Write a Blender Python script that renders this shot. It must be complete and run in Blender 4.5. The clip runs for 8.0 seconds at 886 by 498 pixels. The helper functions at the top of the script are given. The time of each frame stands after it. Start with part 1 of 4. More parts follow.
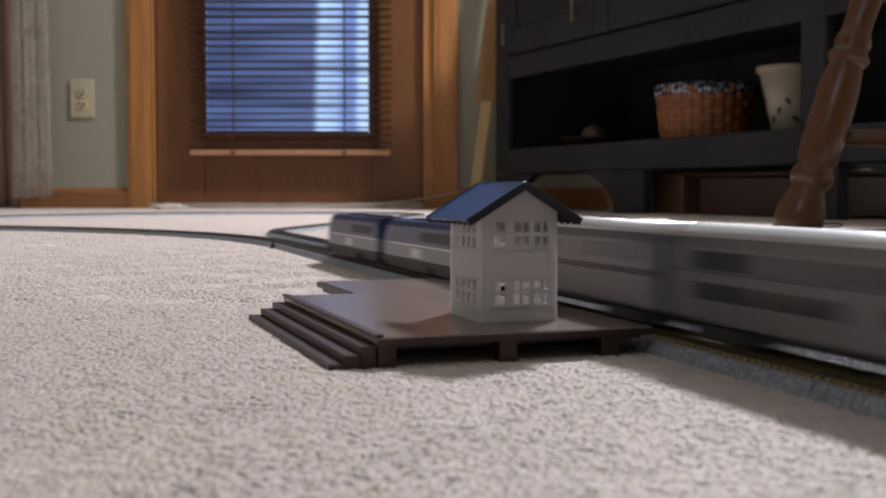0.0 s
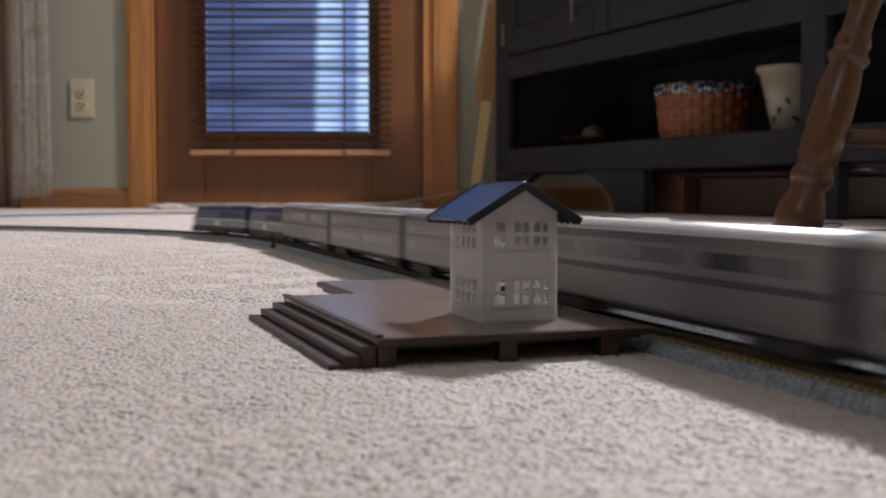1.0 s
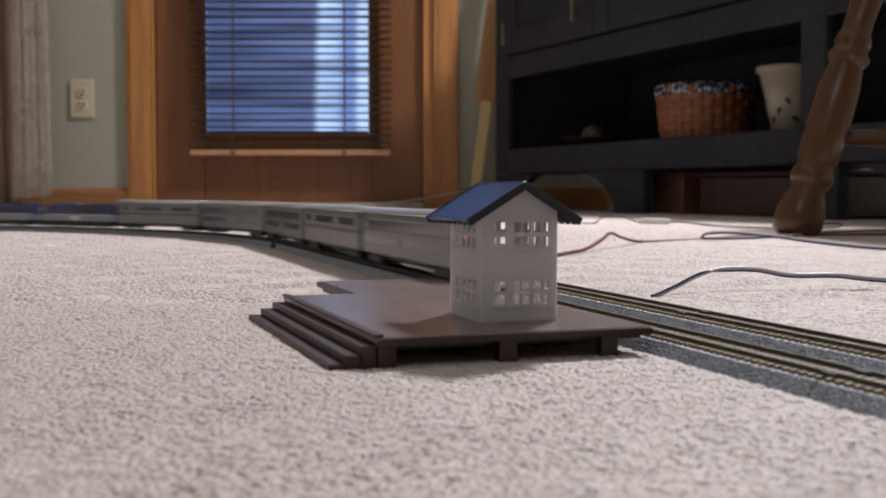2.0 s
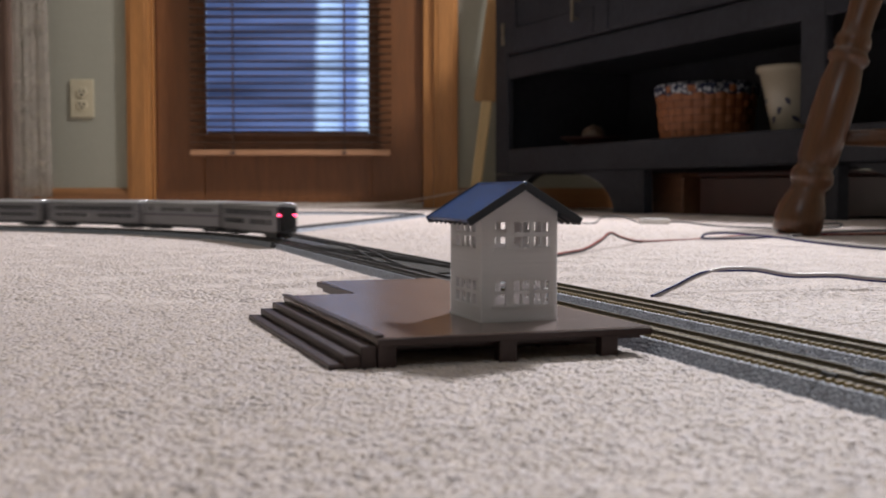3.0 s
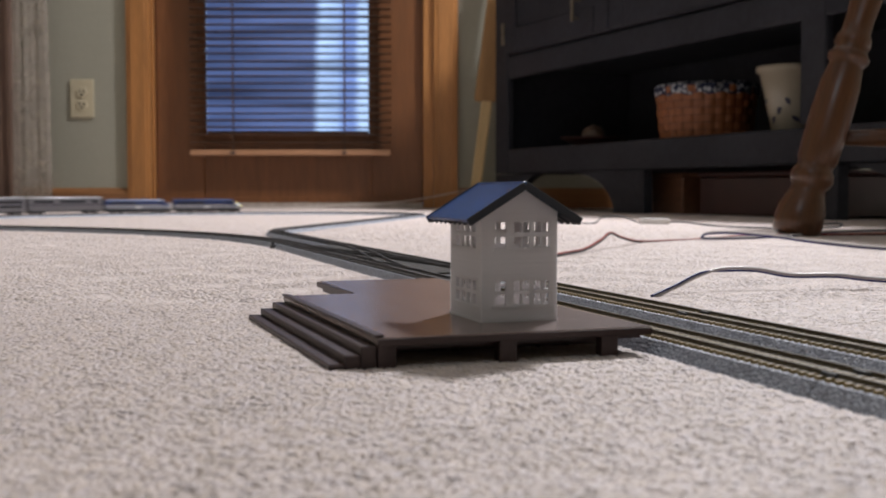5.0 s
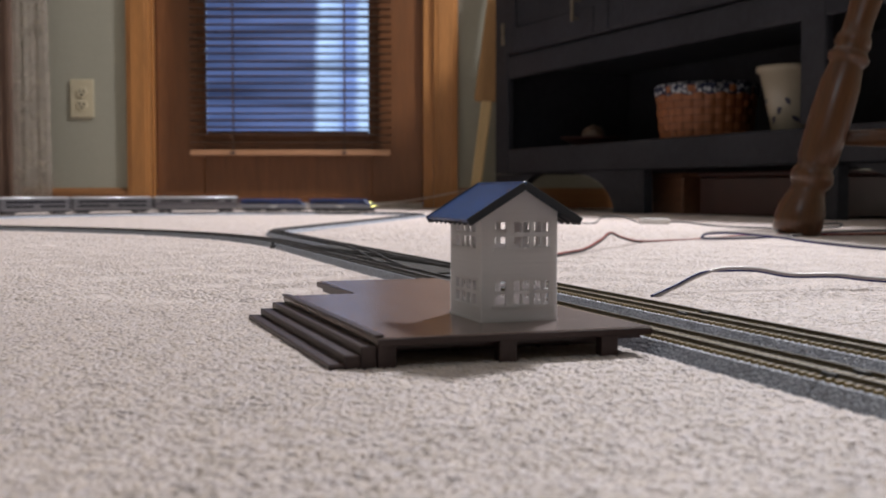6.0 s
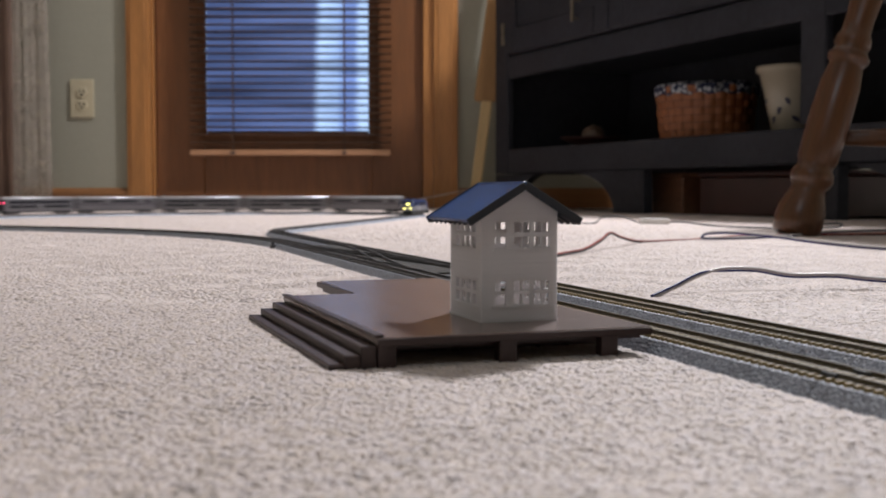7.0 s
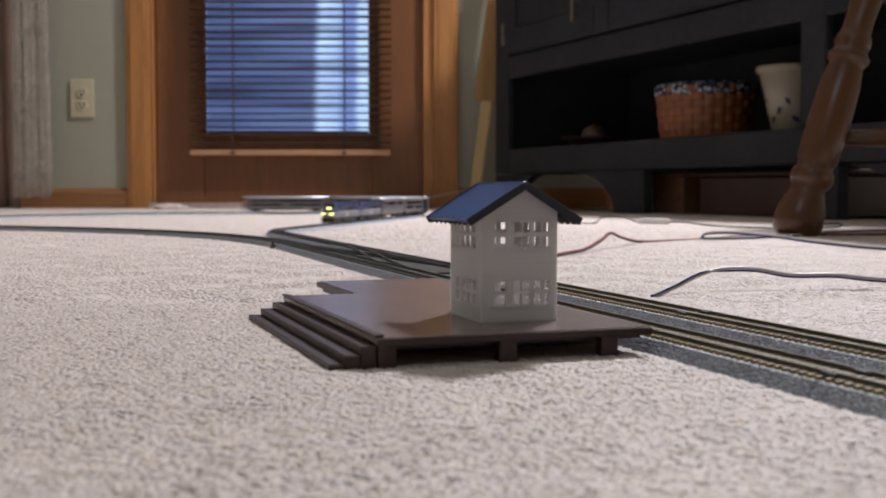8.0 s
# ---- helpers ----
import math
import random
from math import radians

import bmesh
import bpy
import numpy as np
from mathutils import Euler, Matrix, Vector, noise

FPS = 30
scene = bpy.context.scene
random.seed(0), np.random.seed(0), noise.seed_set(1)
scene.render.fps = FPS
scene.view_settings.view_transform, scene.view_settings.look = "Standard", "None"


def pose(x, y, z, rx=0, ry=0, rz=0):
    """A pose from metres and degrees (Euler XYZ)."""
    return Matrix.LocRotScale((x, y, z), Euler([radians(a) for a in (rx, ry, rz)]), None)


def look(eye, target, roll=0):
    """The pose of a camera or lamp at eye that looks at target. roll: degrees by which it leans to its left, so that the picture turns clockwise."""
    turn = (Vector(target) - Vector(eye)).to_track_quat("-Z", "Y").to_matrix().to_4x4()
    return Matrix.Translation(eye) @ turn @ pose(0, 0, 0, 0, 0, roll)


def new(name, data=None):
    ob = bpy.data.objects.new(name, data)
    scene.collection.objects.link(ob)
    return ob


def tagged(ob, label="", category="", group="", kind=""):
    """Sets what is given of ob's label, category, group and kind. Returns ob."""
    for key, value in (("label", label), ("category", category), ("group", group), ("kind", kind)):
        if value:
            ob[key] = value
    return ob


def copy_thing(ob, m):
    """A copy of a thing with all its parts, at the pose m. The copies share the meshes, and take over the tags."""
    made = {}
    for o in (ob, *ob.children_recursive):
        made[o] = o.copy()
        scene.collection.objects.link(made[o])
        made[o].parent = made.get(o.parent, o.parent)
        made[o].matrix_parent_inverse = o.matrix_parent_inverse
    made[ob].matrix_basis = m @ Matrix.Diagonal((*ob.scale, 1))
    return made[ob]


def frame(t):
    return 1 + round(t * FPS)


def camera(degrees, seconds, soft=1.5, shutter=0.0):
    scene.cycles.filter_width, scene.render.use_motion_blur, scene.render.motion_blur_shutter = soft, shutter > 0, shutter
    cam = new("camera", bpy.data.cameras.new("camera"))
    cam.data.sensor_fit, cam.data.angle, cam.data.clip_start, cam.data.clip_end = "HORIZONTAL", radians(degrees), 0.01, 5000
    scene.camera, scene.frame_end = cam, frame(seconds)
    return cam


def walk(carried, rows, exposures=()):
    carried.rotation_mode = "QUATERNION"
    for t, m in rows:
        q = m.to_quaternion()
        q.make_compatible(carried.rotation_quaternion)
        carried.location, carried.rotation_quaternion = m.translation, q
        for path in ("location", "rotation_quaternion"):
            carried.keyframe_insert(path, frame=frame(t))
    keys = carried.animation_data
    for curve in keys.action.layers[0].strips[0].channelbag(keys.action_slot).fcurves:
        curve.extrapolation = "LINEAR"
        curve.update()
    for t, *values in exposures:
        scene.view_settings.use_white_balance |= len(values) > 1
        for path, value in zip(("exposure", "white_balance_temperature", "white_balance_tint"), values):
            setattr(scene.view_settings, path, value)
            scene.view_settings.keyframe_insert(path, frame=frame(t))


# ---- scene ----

# A low camera on the carpet, watching a model train circle a room.
cam = camera(42.8, 8.0, soft=1.8, shutter=1.0)
EYE = (0.0, 0.0, 0.050)
VIEW = look(EYE, (0.0, 10.0, 0.050 - 10.0 * 0.0505), 0.0)
walk(cam, [(0.0, VIEW), (8.0, VIEW)])
cam.data.dof.use_dof = True
cam.data.dof.focus_distance, cam.data.dof.aperture_fstop = 0.50, 26.0

# ---------------------------------------------------------------- light
scene.view_settings.exposure = 0.0
world = bpy.data.worlds.new("dusk_sky")
scene.world = world
world.use_nodes = True
sky = world.node_tree.nodes.new("ShaderNodeTexSky")
sky.sky_type, sky.sun_disc = "NISHITA", False
sky.sun_elevation, sky.sun_rotation = radians(8), radians(150)
world.node_tree.links.new(sky.outputs[0], world.node_tree.nodes["Background"].inputs[0])
world.node_tree.nodes["Background"].inputs[1].default_value = 0.05


def area_lamp(name, eye, target, size, watts, colour):
    lamp = bpy.data.lights.new(name, "AREA")
    lamp.shape, lamp.size, lamp.energy, lamp.color = "DISK", size, watts, colour
    ob = new(name, lamp)
    ob.matrix_world = look(eye, target)
    return ob


area_lamp("shaded_lamp", (0.95, 2.62, 2.20), (0.02, 0.85, 0.0), 0.32, 113, (0.945, 0.94, 1.0))
# unseen cool fill added behind the camera to lift surfaces facing it
area_lamp("camera_side_fill", (-0.6, -1.1, 2.36), (-0.4, 0.6, 0.0), 0.8, 7.5, (0.72, 0.86, 1.0))


# ---------------------------------------------------------------- materials
def material(name, colour, rough=0.6, metal=0.0, vary=0.12, grain=300.0, patch=12.0, bump=0.0, stretch=(1, 1, 1), emit=0.0, island=0.0, spec=0.5):
    """A surface with fine grain, broad patches and relief, sizes per metre."""
    m = bpy.data.materials.new(name)
    m.use_nodes = True
    nt = m.node_tree
    b = nt.nodes["Principled BSDF"]
    b.inputs["Roughness"].default_value, b.inputs["Metallic"].default_value = rough, metal
    b.inputs["Specular IOR Level"].default_value = spec
    if emit:
        b.inputs["Emission Color"].default_value = (*colour, 1)
        b.inputs["Emission Strength"].default_value = emit
    co = nt.nodes.new("ShaderNodeTexCoord")
    mp = nt.nodes.new("ShaderNodeMapping")
    mp.inputs["Scale"].default_value = stretch
    nt.links.new(co.outputs["Object"], mp.inputs[0])
    fine, broad = nt.nodes.new("ShaderNodeTexNoise"), nt.nodes.new("ShaderNodeTexNoise")
    for n, s, d in ((fine, grain, 4), (broad, patch, 2)):
        n.inputs["Scale"].default_value, n.inputs["Detail"].default_value = s, d
        nt.links.new(mp.outputs[0], n.inputs["Vector"])
    add = nt.nodes.new("ShaderNodeMath")
    add.operation = "ADD"
    nt.links.new(fine.outputs["Fac"], add.inputs[0])
    nt.links.new(broad.outputs["Fac"], add.inputs[1])
    src = add
    if island:
        geo = nt.nodes.new("ShaderNodeNewGeometry")
        mul = nt.nodes.new("ShaderNodeMath")
        mul.operation = "MULTIPLY_ADD"
        mul.inputs[1].default_value = island
        nt.links.new(geo.outputs["Random Per Island"], mul.inputs[0])
        nt.links.new(add.outputs[0], mul.inputs[2])
        src = mul
    ramp = nt.nodes.new("ShaderNodeMapRange")
    ramp.inputs["From Min"].default_value, ramp.inputs["From Max"].default_value = 0.6, 1.4 + island
    ramp.inputs["To Min"].default_value, ramp.inputs["To Max"].default_value = 1 - vary, 1 + vary
    nt.links.new(src.outputs[0], ramp.inputs["Value"])
    mix = nt.nodes.new("ShaderNodeVectorMath")
    mix.operation = "SCALE"
    mix.inputs[0].default_value = colour
    nt.links.new(ramp.outputs[0], mix.inputs["Scale"])
    nt.links.new(mix.outputs[0], b.inputs["Base Color"])
    if bump:
        bp = nt.nodes.new("ShaderNodeBump")
        bp.inputs["Strength"].default_value = 0.6
        bp.inputs["Distance"].default_value = bump
        nt.links.new(fine.outputs["Fac"], bp.inputs["Height"])
        nt.links.new(bp.outputs[0], b.inputs["Normal"])
    return m


def two_tone(m, first, second, scale):
    """Drift between two yarn colours over broad soft patches, tuft by tuft."""
    nt = m.node_tree
    co, nz, mix = nt.nodes.new("ShaderNodeTexCoord"), nt.nodes.new("ShaderNodeTexNoise"), nt.nodes.new("ShaderNodeMix")
    nz.inputs["Scale"].default_value, nz.inputs["Detail"].default_value = scale, 3
    nt.links.new(co.outputs["Object"], nz.inputs["Vector"])
    geo, add, rng = nt.nodes.new("ShaderNodeNewGeometry"), nt.nodes.new("ShaderNodeMath"), nt.nodes.new("ShaderNodeMapRange")
    add.operation = "ADD"
    nt.links.new(nz.outputs["Fac"], add.inputs[0])
    nt.links.new(geo.outputs["Random Per Island"], add.inputs[1])
    rng.inputs["From Min"].default_value, rng.inputs["From Max"].default_value = 0.5, 1.5
    nt.links.new(add.outputs[0], rng.inputs["Value"])
    mix.data_type = "RGBA"
    a, b = [s for s in mix.inputs if s.type == "RGBA"]
    a.default_value, b.default_value = (*first, 1), (*second, 1)
    nt.links.new(rng.outputs[0], mix.inputs[0])
    out = next(s for s in mix.outputs if s.type == "RGBA")
    scale_node = next(n for n in nt.nodes if n.bl_idname == "ShaderNodeVectorMath")
    nt.links.new(out, scale_node.inputs[0])


def thin(m, share, colour):
    """Let part of the light pass through a thin surface."""
    nt = m.node_tree
    b, out = nt.nodes["Principled BSDF"], nt.nodes["Material Output"]
    tr, mix = nt.nodes.new("ShaderNodeBsdfTranslucent"), nt.nodes.new("ShaderNodeMixShader")
    tr.inputs["Color"].default_value = (*colour, 1)
    mix.inputs[0].default_value = share
    nt.links.new(b.outputs[0], mix.inputs[1])
    nt.links.new(tr.outputs[0], mix.inputs[2])
    nt.links.new(mix.outputs[0], out.inputs[0])


def upward(m, share):
    """Brushed fibres scatter as one soft level surface: lean the shading normal towards the vertical."""
    nt = m.node_tree
    geo, mix = nt.nodes.new("ShaderNodeNewGeometry"), nt.nodes.new("ShaderNodeMix")
    mix.data_type = "VECTOR"
    a, b = [x for x in mix.inputs if x.type == "VECTOR" and x.name in ("A", "B")][:2]
    mix.inputs[0].default_value = share
    b.default_value = (0, 0, 1)
    nt.links.new(geo.outputs["Normal"], a)
    out = next(x for x in mix.outputs if x.type == "VECTOR")
    nt.links.new(out, nt.nodes["Principled BSDF"].inputs["Normal"])


def grains(m, size, dark, light):
    """Mottle a surface with small stones of many greys and their relief."""
    nt = m.node_tree
    co, vo = nt.nodes.new("ShaderNodeTexCoord"), nt.nodes.new("ShaderNodeTexVoronoi")
    vo.inputs["Scale"].default_value = size
    nt.links.new(co.outputs["Object"], vo.inputs["Vector"])
    grey, rng, bp = nt.nodes.new("ShaderNodeRGBToBW"), nt.nodes.new("ShaderNodeMapRange"), nt.nodes.new("ShaderNodeBump")
    nt.links.new(vo.outputs["Color"], grey.inputs[0])
    rng.inputs["From Min"].default_value, rng.inputs["From Max"].default_value = 0.15, 0.85
    rng.inputs["To Min"].default_value, rng.inputs["To Max"].default_value = dark, light
    nt.links.new(grey.outputs[0], rng.inputs["Value"])
    nt.links.new(rng.outputs[0], next(n for n in nt.nodes if n.bl_idname == "ShaderNodeVectorMath").inputs["Scale"])
    bp.inputs["Strength"].default_value, bp.inputs["Distance"].default_value = 0.9, 0.0006
    bp.invert = True
    nt.links.new(vo.outputs["Distance"], bp.inputs["Height"])
    nt.links.new(bp.outputs[0], nt.nodes["Principled BSDF"].inputs["Normal"])


CARPET = material("carpet_base", (0.64, 0.565, 0.525), 0.95, vary=0.22, grain=260, patch=90, bump=0.0004, spec=0.1)
TUFT = material("carpet_yarn", (0.75, 0.68, 0.66), 0.6, vary=0.20, grain=330, patch=85, island=0.35, spec=0.5)
two_tone(TUFT, (0.86, 0.785, 0.775), (0.68, 0.585, 0.49), 150)
thin(TUFT, 0.40, (0.88, 0.80, 0.77))
upward(TUFT, 0.6)
PAINT = material("sage_wall_paint", (0.305, 0.292, 0.228), 0.75, vary=0.04, grain=90, patch=3, bump=0.0006)
CEILING = material("ceiling_paint", (0.75, 0.73, 0.69), 0.9, vary=0.04, grain=60, bump=0.001)
OAK = material("oak_trim", (0.36, 0.155, 0.045), 0.42, vary=0.3, grain=40, patch=5, stretch=(8, 8, 0.6), bump=0.0004)
OAK_FLAT = material("oak_baseboard", (0.24, 0.105, 0.038), 0.42, vary=0.3, grain=40, patch=5, stretch=(0.6, 8, 8), bump=0.0004)
DOORWOOD = material("stained_door_wood", (0.165, 0.062, 0.02), 0.40, vary=0.25, grain=30, patch=4, stretch=(8, 8, 0.6), bump=0.0003)
SLATWOOD = material("brown_blind_slat", (0.12, 0.060, 0.032), 0.42, vary=0.2, grain=40, stretch=(0.6, 6, 6))
RAILWOOD = material("lighter_blind_rail", (0.42, 0.22, 0.12), 0.20, vary=0.2, grain=40, stretch=(0.6, 6, 6))
CORD = material("blind_cord", (0.10, 0.06, 0.04), 0.8)
IVORY = material("ivory_plastic", (0.47, 0.41, 0.28), 0.35, vary=0.04)
SLOT = material("dark_slot", (0.02, 0.018, 0.015), 0.6)
SCREW = material("screw_metal", (0.5, 0.45, 0.35), 0.35, 0.9)
BLACKWOOD = material("black_painted_wood", (0.026, 0.0265, 0.033), 0.6, vary=0.35, grain=60, patch=6, bump=0.0004, spec=0.22)
PULL = material("dull_pewter_handle", (0.20, 0.17, 0.13), 0.38, 0.9)
CHAIRWOOD = material("turned_honey_wood", (0.078, 0.029, 0.009), 0.30, vary=0.35, grain=50, patch=8, stretch=(6, 6, 0.7), bump=0.0003)
PINE = material("pale_pine_wood", (0.60, 0.42, 0.20), 0.5, vary=0.2, grain=40, patch=6, stretch=(6, 6, 0.6))
WICKER = material("woven_splint", (0.30, 0.10, 0.034), 0.5, vary=0.35, grain=60, patch=20, island=0.5)
DARKWICKER = material("dark_woven_splint", (0.10, 0.035, 0.014), 0.5, vary=0.35, grain=60, patch=20, island=0.5)
BLADE = material("darker_pine_blade", (0.34, 0.18, 0.065), 0.5, vary=0.2, grain=40, patch=6, stretch=(6, 6, 0.6))
STONEWARE = material("cream_stoneware", (0.38, 0.33, 0.25), 0.25, vary=0.06)
REDDISH = material("dull_red_glaze", (0.060, 0.020, 0.016), 0.4, vary=0.25)
BROWNBOX = material("brown_box_wood", (0.17, 0.075, 0.038), 0.5, vary=0.3, grain=40, patch=8, stretch=(0.8, 6, 6))
BROWNGLAZE = material("brown_glaze", (0.16, 0.10, 0.07), 0.35, vary=0.3)
LACE = material("sheer_lace", (0.36, 0.31, 0.255), 0.85, vary=0.16, grain=500, patch=25, bump=0.001)
LACE.node_tree.nodes["Principled BSDF"].inputs["Alpha"].default_value = 0.5
DRAPE = material("brown_drape", (0.25, 0.165, 0.125), 0.85, vary=0.2, grain=400, patch=9, bump=0.001)
EMBROIDERY = material("lace_flower_thread", (0.30, 0.25, 0.20), 0.8)
ALU = material("worn_threshold_metal", (0.36, 0.31, 0.27), 0.8, 0.0, vary=0.3, grain=80)
BALLAST = material("grey_moulded_ballast", (0.27, 0.29, 0.335), 0.42, vary=0.6, grain=1400, patch=200, bump=0.0006, spec=0.6)
grains(BALLAST, 1000, 0.62, 1.36)
TIE = material("brown_plastic_tie", (0.25, 0.18, 0.075), 0.42, vary=0.35, grain=900, patch=80, spec=0.6)
RAIL = material("nickel_rail", (0.085, 0.066, 0.034), 0.7, 0.2, vary=0.2, grain=500)
RAILDARK = material("weathered_rail", (0.060, 0.055, 0.052), 0.55, 0.4, vary=0.3, grain=500)
DARKTIE = material("blackish_brown_tie", (0.045, 0.038, 0.030), 0.5, vary=0.35, grain=900, patch=80)
DARKRAIL = material("weathered_turnout_plastic", (0.035, 0.035, 0.038), 0.55, vary=0.3, grain=700)
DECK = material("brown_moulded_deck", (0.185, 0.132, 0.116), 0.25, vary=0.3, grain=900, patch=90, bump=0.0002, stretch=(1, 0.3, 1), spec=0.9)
# darker than the deck: the shade of camera-facing sides is in this colour
STEPMAT = material("brown_moulded_step_shaded", (0.040, 0.021, 0.019), 0.40, vary=0.15, grain=500, patch=60)
WHITEPLA = material("white_printed_plastic", (0.80, 0.775, 0.79), 0.5, vary=0.05, grain=160, patch=60, bump=0.00025, stretch=(0.2, 0.2, 12))
ROOFBLUE = material("dark_blue_roof_plastic", (0.022, 0.070, 0.22), 0.20, vary=0.3, grain=1300, patch=80, bump=0.0007, spec=1.0)
VERGE = material("black_roof_edge", (0.010, 0.012, 0.018), 0.45, vary=0.2)
# one silver in two tones: sides painted as shaded, roofs as lit
SILVER_SHADED = material("silver_car_side_shaded", (0.165, 0.16, 0.168), 0.34, 0.5, vary=0.08, grain=400, patch=40)
SILVER_LIT = material("silver_roof_lit", (0.60, 0.61, 0.63), 0.30, 0.6, vary=0.08, grain=400, patch=40)
TINT = material("tinted_car_window", (0.016, 0.017, 0.020), 0.15, vary=0.1)
STRIPE = material("dark_blue_stripe", (0.035, 0.030, 0.055), 0.4)
REDSTRIPE = material("dull_red_stripe", (0.05, 0.014, 0.022), 0.4)
UNDER = material("black_underframe", (0.012, 0.012, 0.013), 0.55, vary=0.3, grain=600)
WHEEL = material("blackened_wheel_metal", (0.10, 0.10, 0.10), 0.35, 0.9)
LOCOBLUE = material("locomotive_blue", (0.010, 0.024, 0.090), 0.32, vary=0.12, grain=300)
LOCOGREY = material("locomotive_silver_grey", (0.22, 0.23, 0.26), 0.4, 0.35, vary=0.1)
HEADLIGHT = material("lit_headlight", (1.0, 0.90, 0.22), 0.3, emit=7.0, vary=0.0)
TAILLIGHT = material("lit_tail_light", (1.0, 0.05, 0.14), 0.3, emit=9.0, vary=0.0)
WIRERED = material("red_wire_insulation", (0.28, 0.030, 0.014), 0.45, spec=0.25)
WIREBLACK = material("black_wire_insulation", (0.012, 0.012, 0.014), 0.45, spec=0.25)
WIREBLUE = material("blue_wire_insulation", (0.022, 0.028, 0.14), 0.45, spec=0.25)
WIREGREY = material("grey_wire_insulation", (0.36, 0.33, 0.34), 0.3)
WIREWHITE = material("white_wire_insulation", (0.55, 0.53, 0.52), 0.35)
CLOTH = material("off_white_cloth", (0.55, 0.49, 0.43), 0.9, vary=0.15, grain=300, bump=0.001)
CONNECTOR = material("white_plug_plastic", (0.72, 0.70, 0.66), 0.4)


thin(WHITEPLA, 0.35, (0.80, 0.77, 0.74))
shade = WHITEPLA.node_tree.nodes["Principled BSDF"]
shade.inputs["Subsurface Weight"].default_value = 0.5
shade.inputs["Subsurface Radius"].default_value = (1.0, 0.95, 0.95)
shade.inputs["Subsurface Scale"].default_value = 0.002


def glass(name):
    m = bpy.data.materials.new(name)
    m.use_nodes = True
    b = m.node_tree.nodes["Principled BSDF"]
    b.inputs["Roughness"].default_value, b.inputs["Transmission Weight"].default_value = 0.02, 1.0
    b.inputs["IOR"].default_value = 1.02
    return m


GLASS = glass("door_glass")


def backdrop_material():
    m = bpy.data.materials.new("dusk_garden")
    m.use_nodes = True
    nt = m.node_tree
    nt.nodes.remove(nt.nodes["Principled BSDF"])
    em = nt.nodes.new("ShaderNodeEmission")
    co = nt.nodes.new("ShaderNodeTexCoord")
    sep = nt.nodes.new("ShaderNodeSeparateXYZ")
    nt.links.new(co.outputs["Object"], sep.inputs[0])
    nz = nt.nodes.new("ShaderNodeTexNoise")
    nz.inputs["Scale"].default_value, nz.inputs["Detail"].default_value = 2.6, 3
    nt.links.new(co.outputs["Object"], nz.inputs["Vector"])
    add = nt.nodes.new("ShaderNodeMath")
    add.operation = "MULTIPLY_ADD"
    add.inputs[1].default_value = 0.07
    nt.links.new(nz.outputs["Fac"], add.inputs[0])
    nt.links.new(sep.outputs["X"], add.inputs[2])
    ramp = nt.nodes.new("ShaderNodeValToRGB")
    e = ramp.color_ramp.elements
    e[0].position, e[0].color = 0.30, (0.080, 0.120, 0.275, 1)
    e[1].position, e[1].color = 0.92, (0.24, 0.40, 0.85, 1)
    a = e.new(0.52)
    a.color = (0.115, 0.165, 0.36, 1)
    for at, col in ((0.545, (0.50, 0.72, 1.15, 1)), (0.60, (0.42, 0.62, 1.05, 1)), (0.625, (0.20, 0.31, 0.70, 1)), (0.655, (0.22, 0.34, 0.75, 1)), (0.675, (0.60, 0.85, 1.3, 1))):
        a = e.new(at)
        a.color = col
    rng = nt.nodes.new("ShaderNodeMapRange")
    rng.inputs["From Min"].default_value, rng.inputs["From Max"].default_value = -1.37, 0.13
    nt.links.new(add.outputs[0], rng.inputs["Value"])
    nt.links.new(rng.outputs[0], ramp.inputs[0])
    # soft level bands of fence and foliage
    mp, lv, br = nt.nodes.new("ShaderNodeMapping"), nt.nodes.new("ShaderNodeTexNoise"), nt.nodes.new("ShaderNodeMapRange")
    mp.inputs["Scale"].default_value = (0.8, 1.0, 15.0)
    lv.inputs["Scale"].default_value, lv.inputs["Detail"].default_value = 1.6, 3
    nt.links.new(co.outputs["Object"], mp.inputs[0])
    nt.links.new(mp.outputs[0], lv.inputs["Vector"])
    br.inputs["From Min"].default_value, br.inputs["From Max"].default_value = 0.3, 0.7
    br.inputs["To Min"].default_value, br.inputs["To Max"].default_value = 0.55, 1.65
    nt.links.new(lv.outputs["Fac"], br.inputs["Value"])
    nt.links.new(ramp.outputs[0], em.inputs[0])
    nt.links.new(br.outputs[0], em.inputs[1])
    nt.links.new(em.outputs[0], nt.nodes["Material Output"].inputs[0])
    return m


# ---------------------------------------------------------------- mesh helpers
def finish(bm, name, mat, smooth=False):
    me = bpy.data.meshes.new(name)
    bmesh.ops.recalc_face_normals(bm, faces=bm.faces[:])
    bm.to_mesh(me)
    bm.free()
    if mat:
        me.materials.append(mat)
    if smooth:
        for p in me.polygons:
            p.use_smooth = True
    return me


def part(name, bm, mat, parent, label="", smooth=False, m=None):
    me = bm if isinstance(bm, bpy.types.Mesh) else finish(bm, name, mat, smooth)
    ob = new(name, me)
    ob.parent = parent
    if m is not None:
        ob.matrix_basis = m
    if label:
        tagged(ob, label)
    return ob


def thing(name, m, label, category, group="", kind=""):
    ob = new(name)
    ob.empty_display_size = 0.01
    ob.matrix_world = m
    return tagged(ob, label, category, group, kind)


def solid(name, bm, mat, label, category, kind="", m=None, smooth=False, group=""):
    ob = new(name, finish(bm, name, mat, smooth))
    if m is not None:
        ob.matrix_world = m
    return tagged(ob, label, category, group, kind)


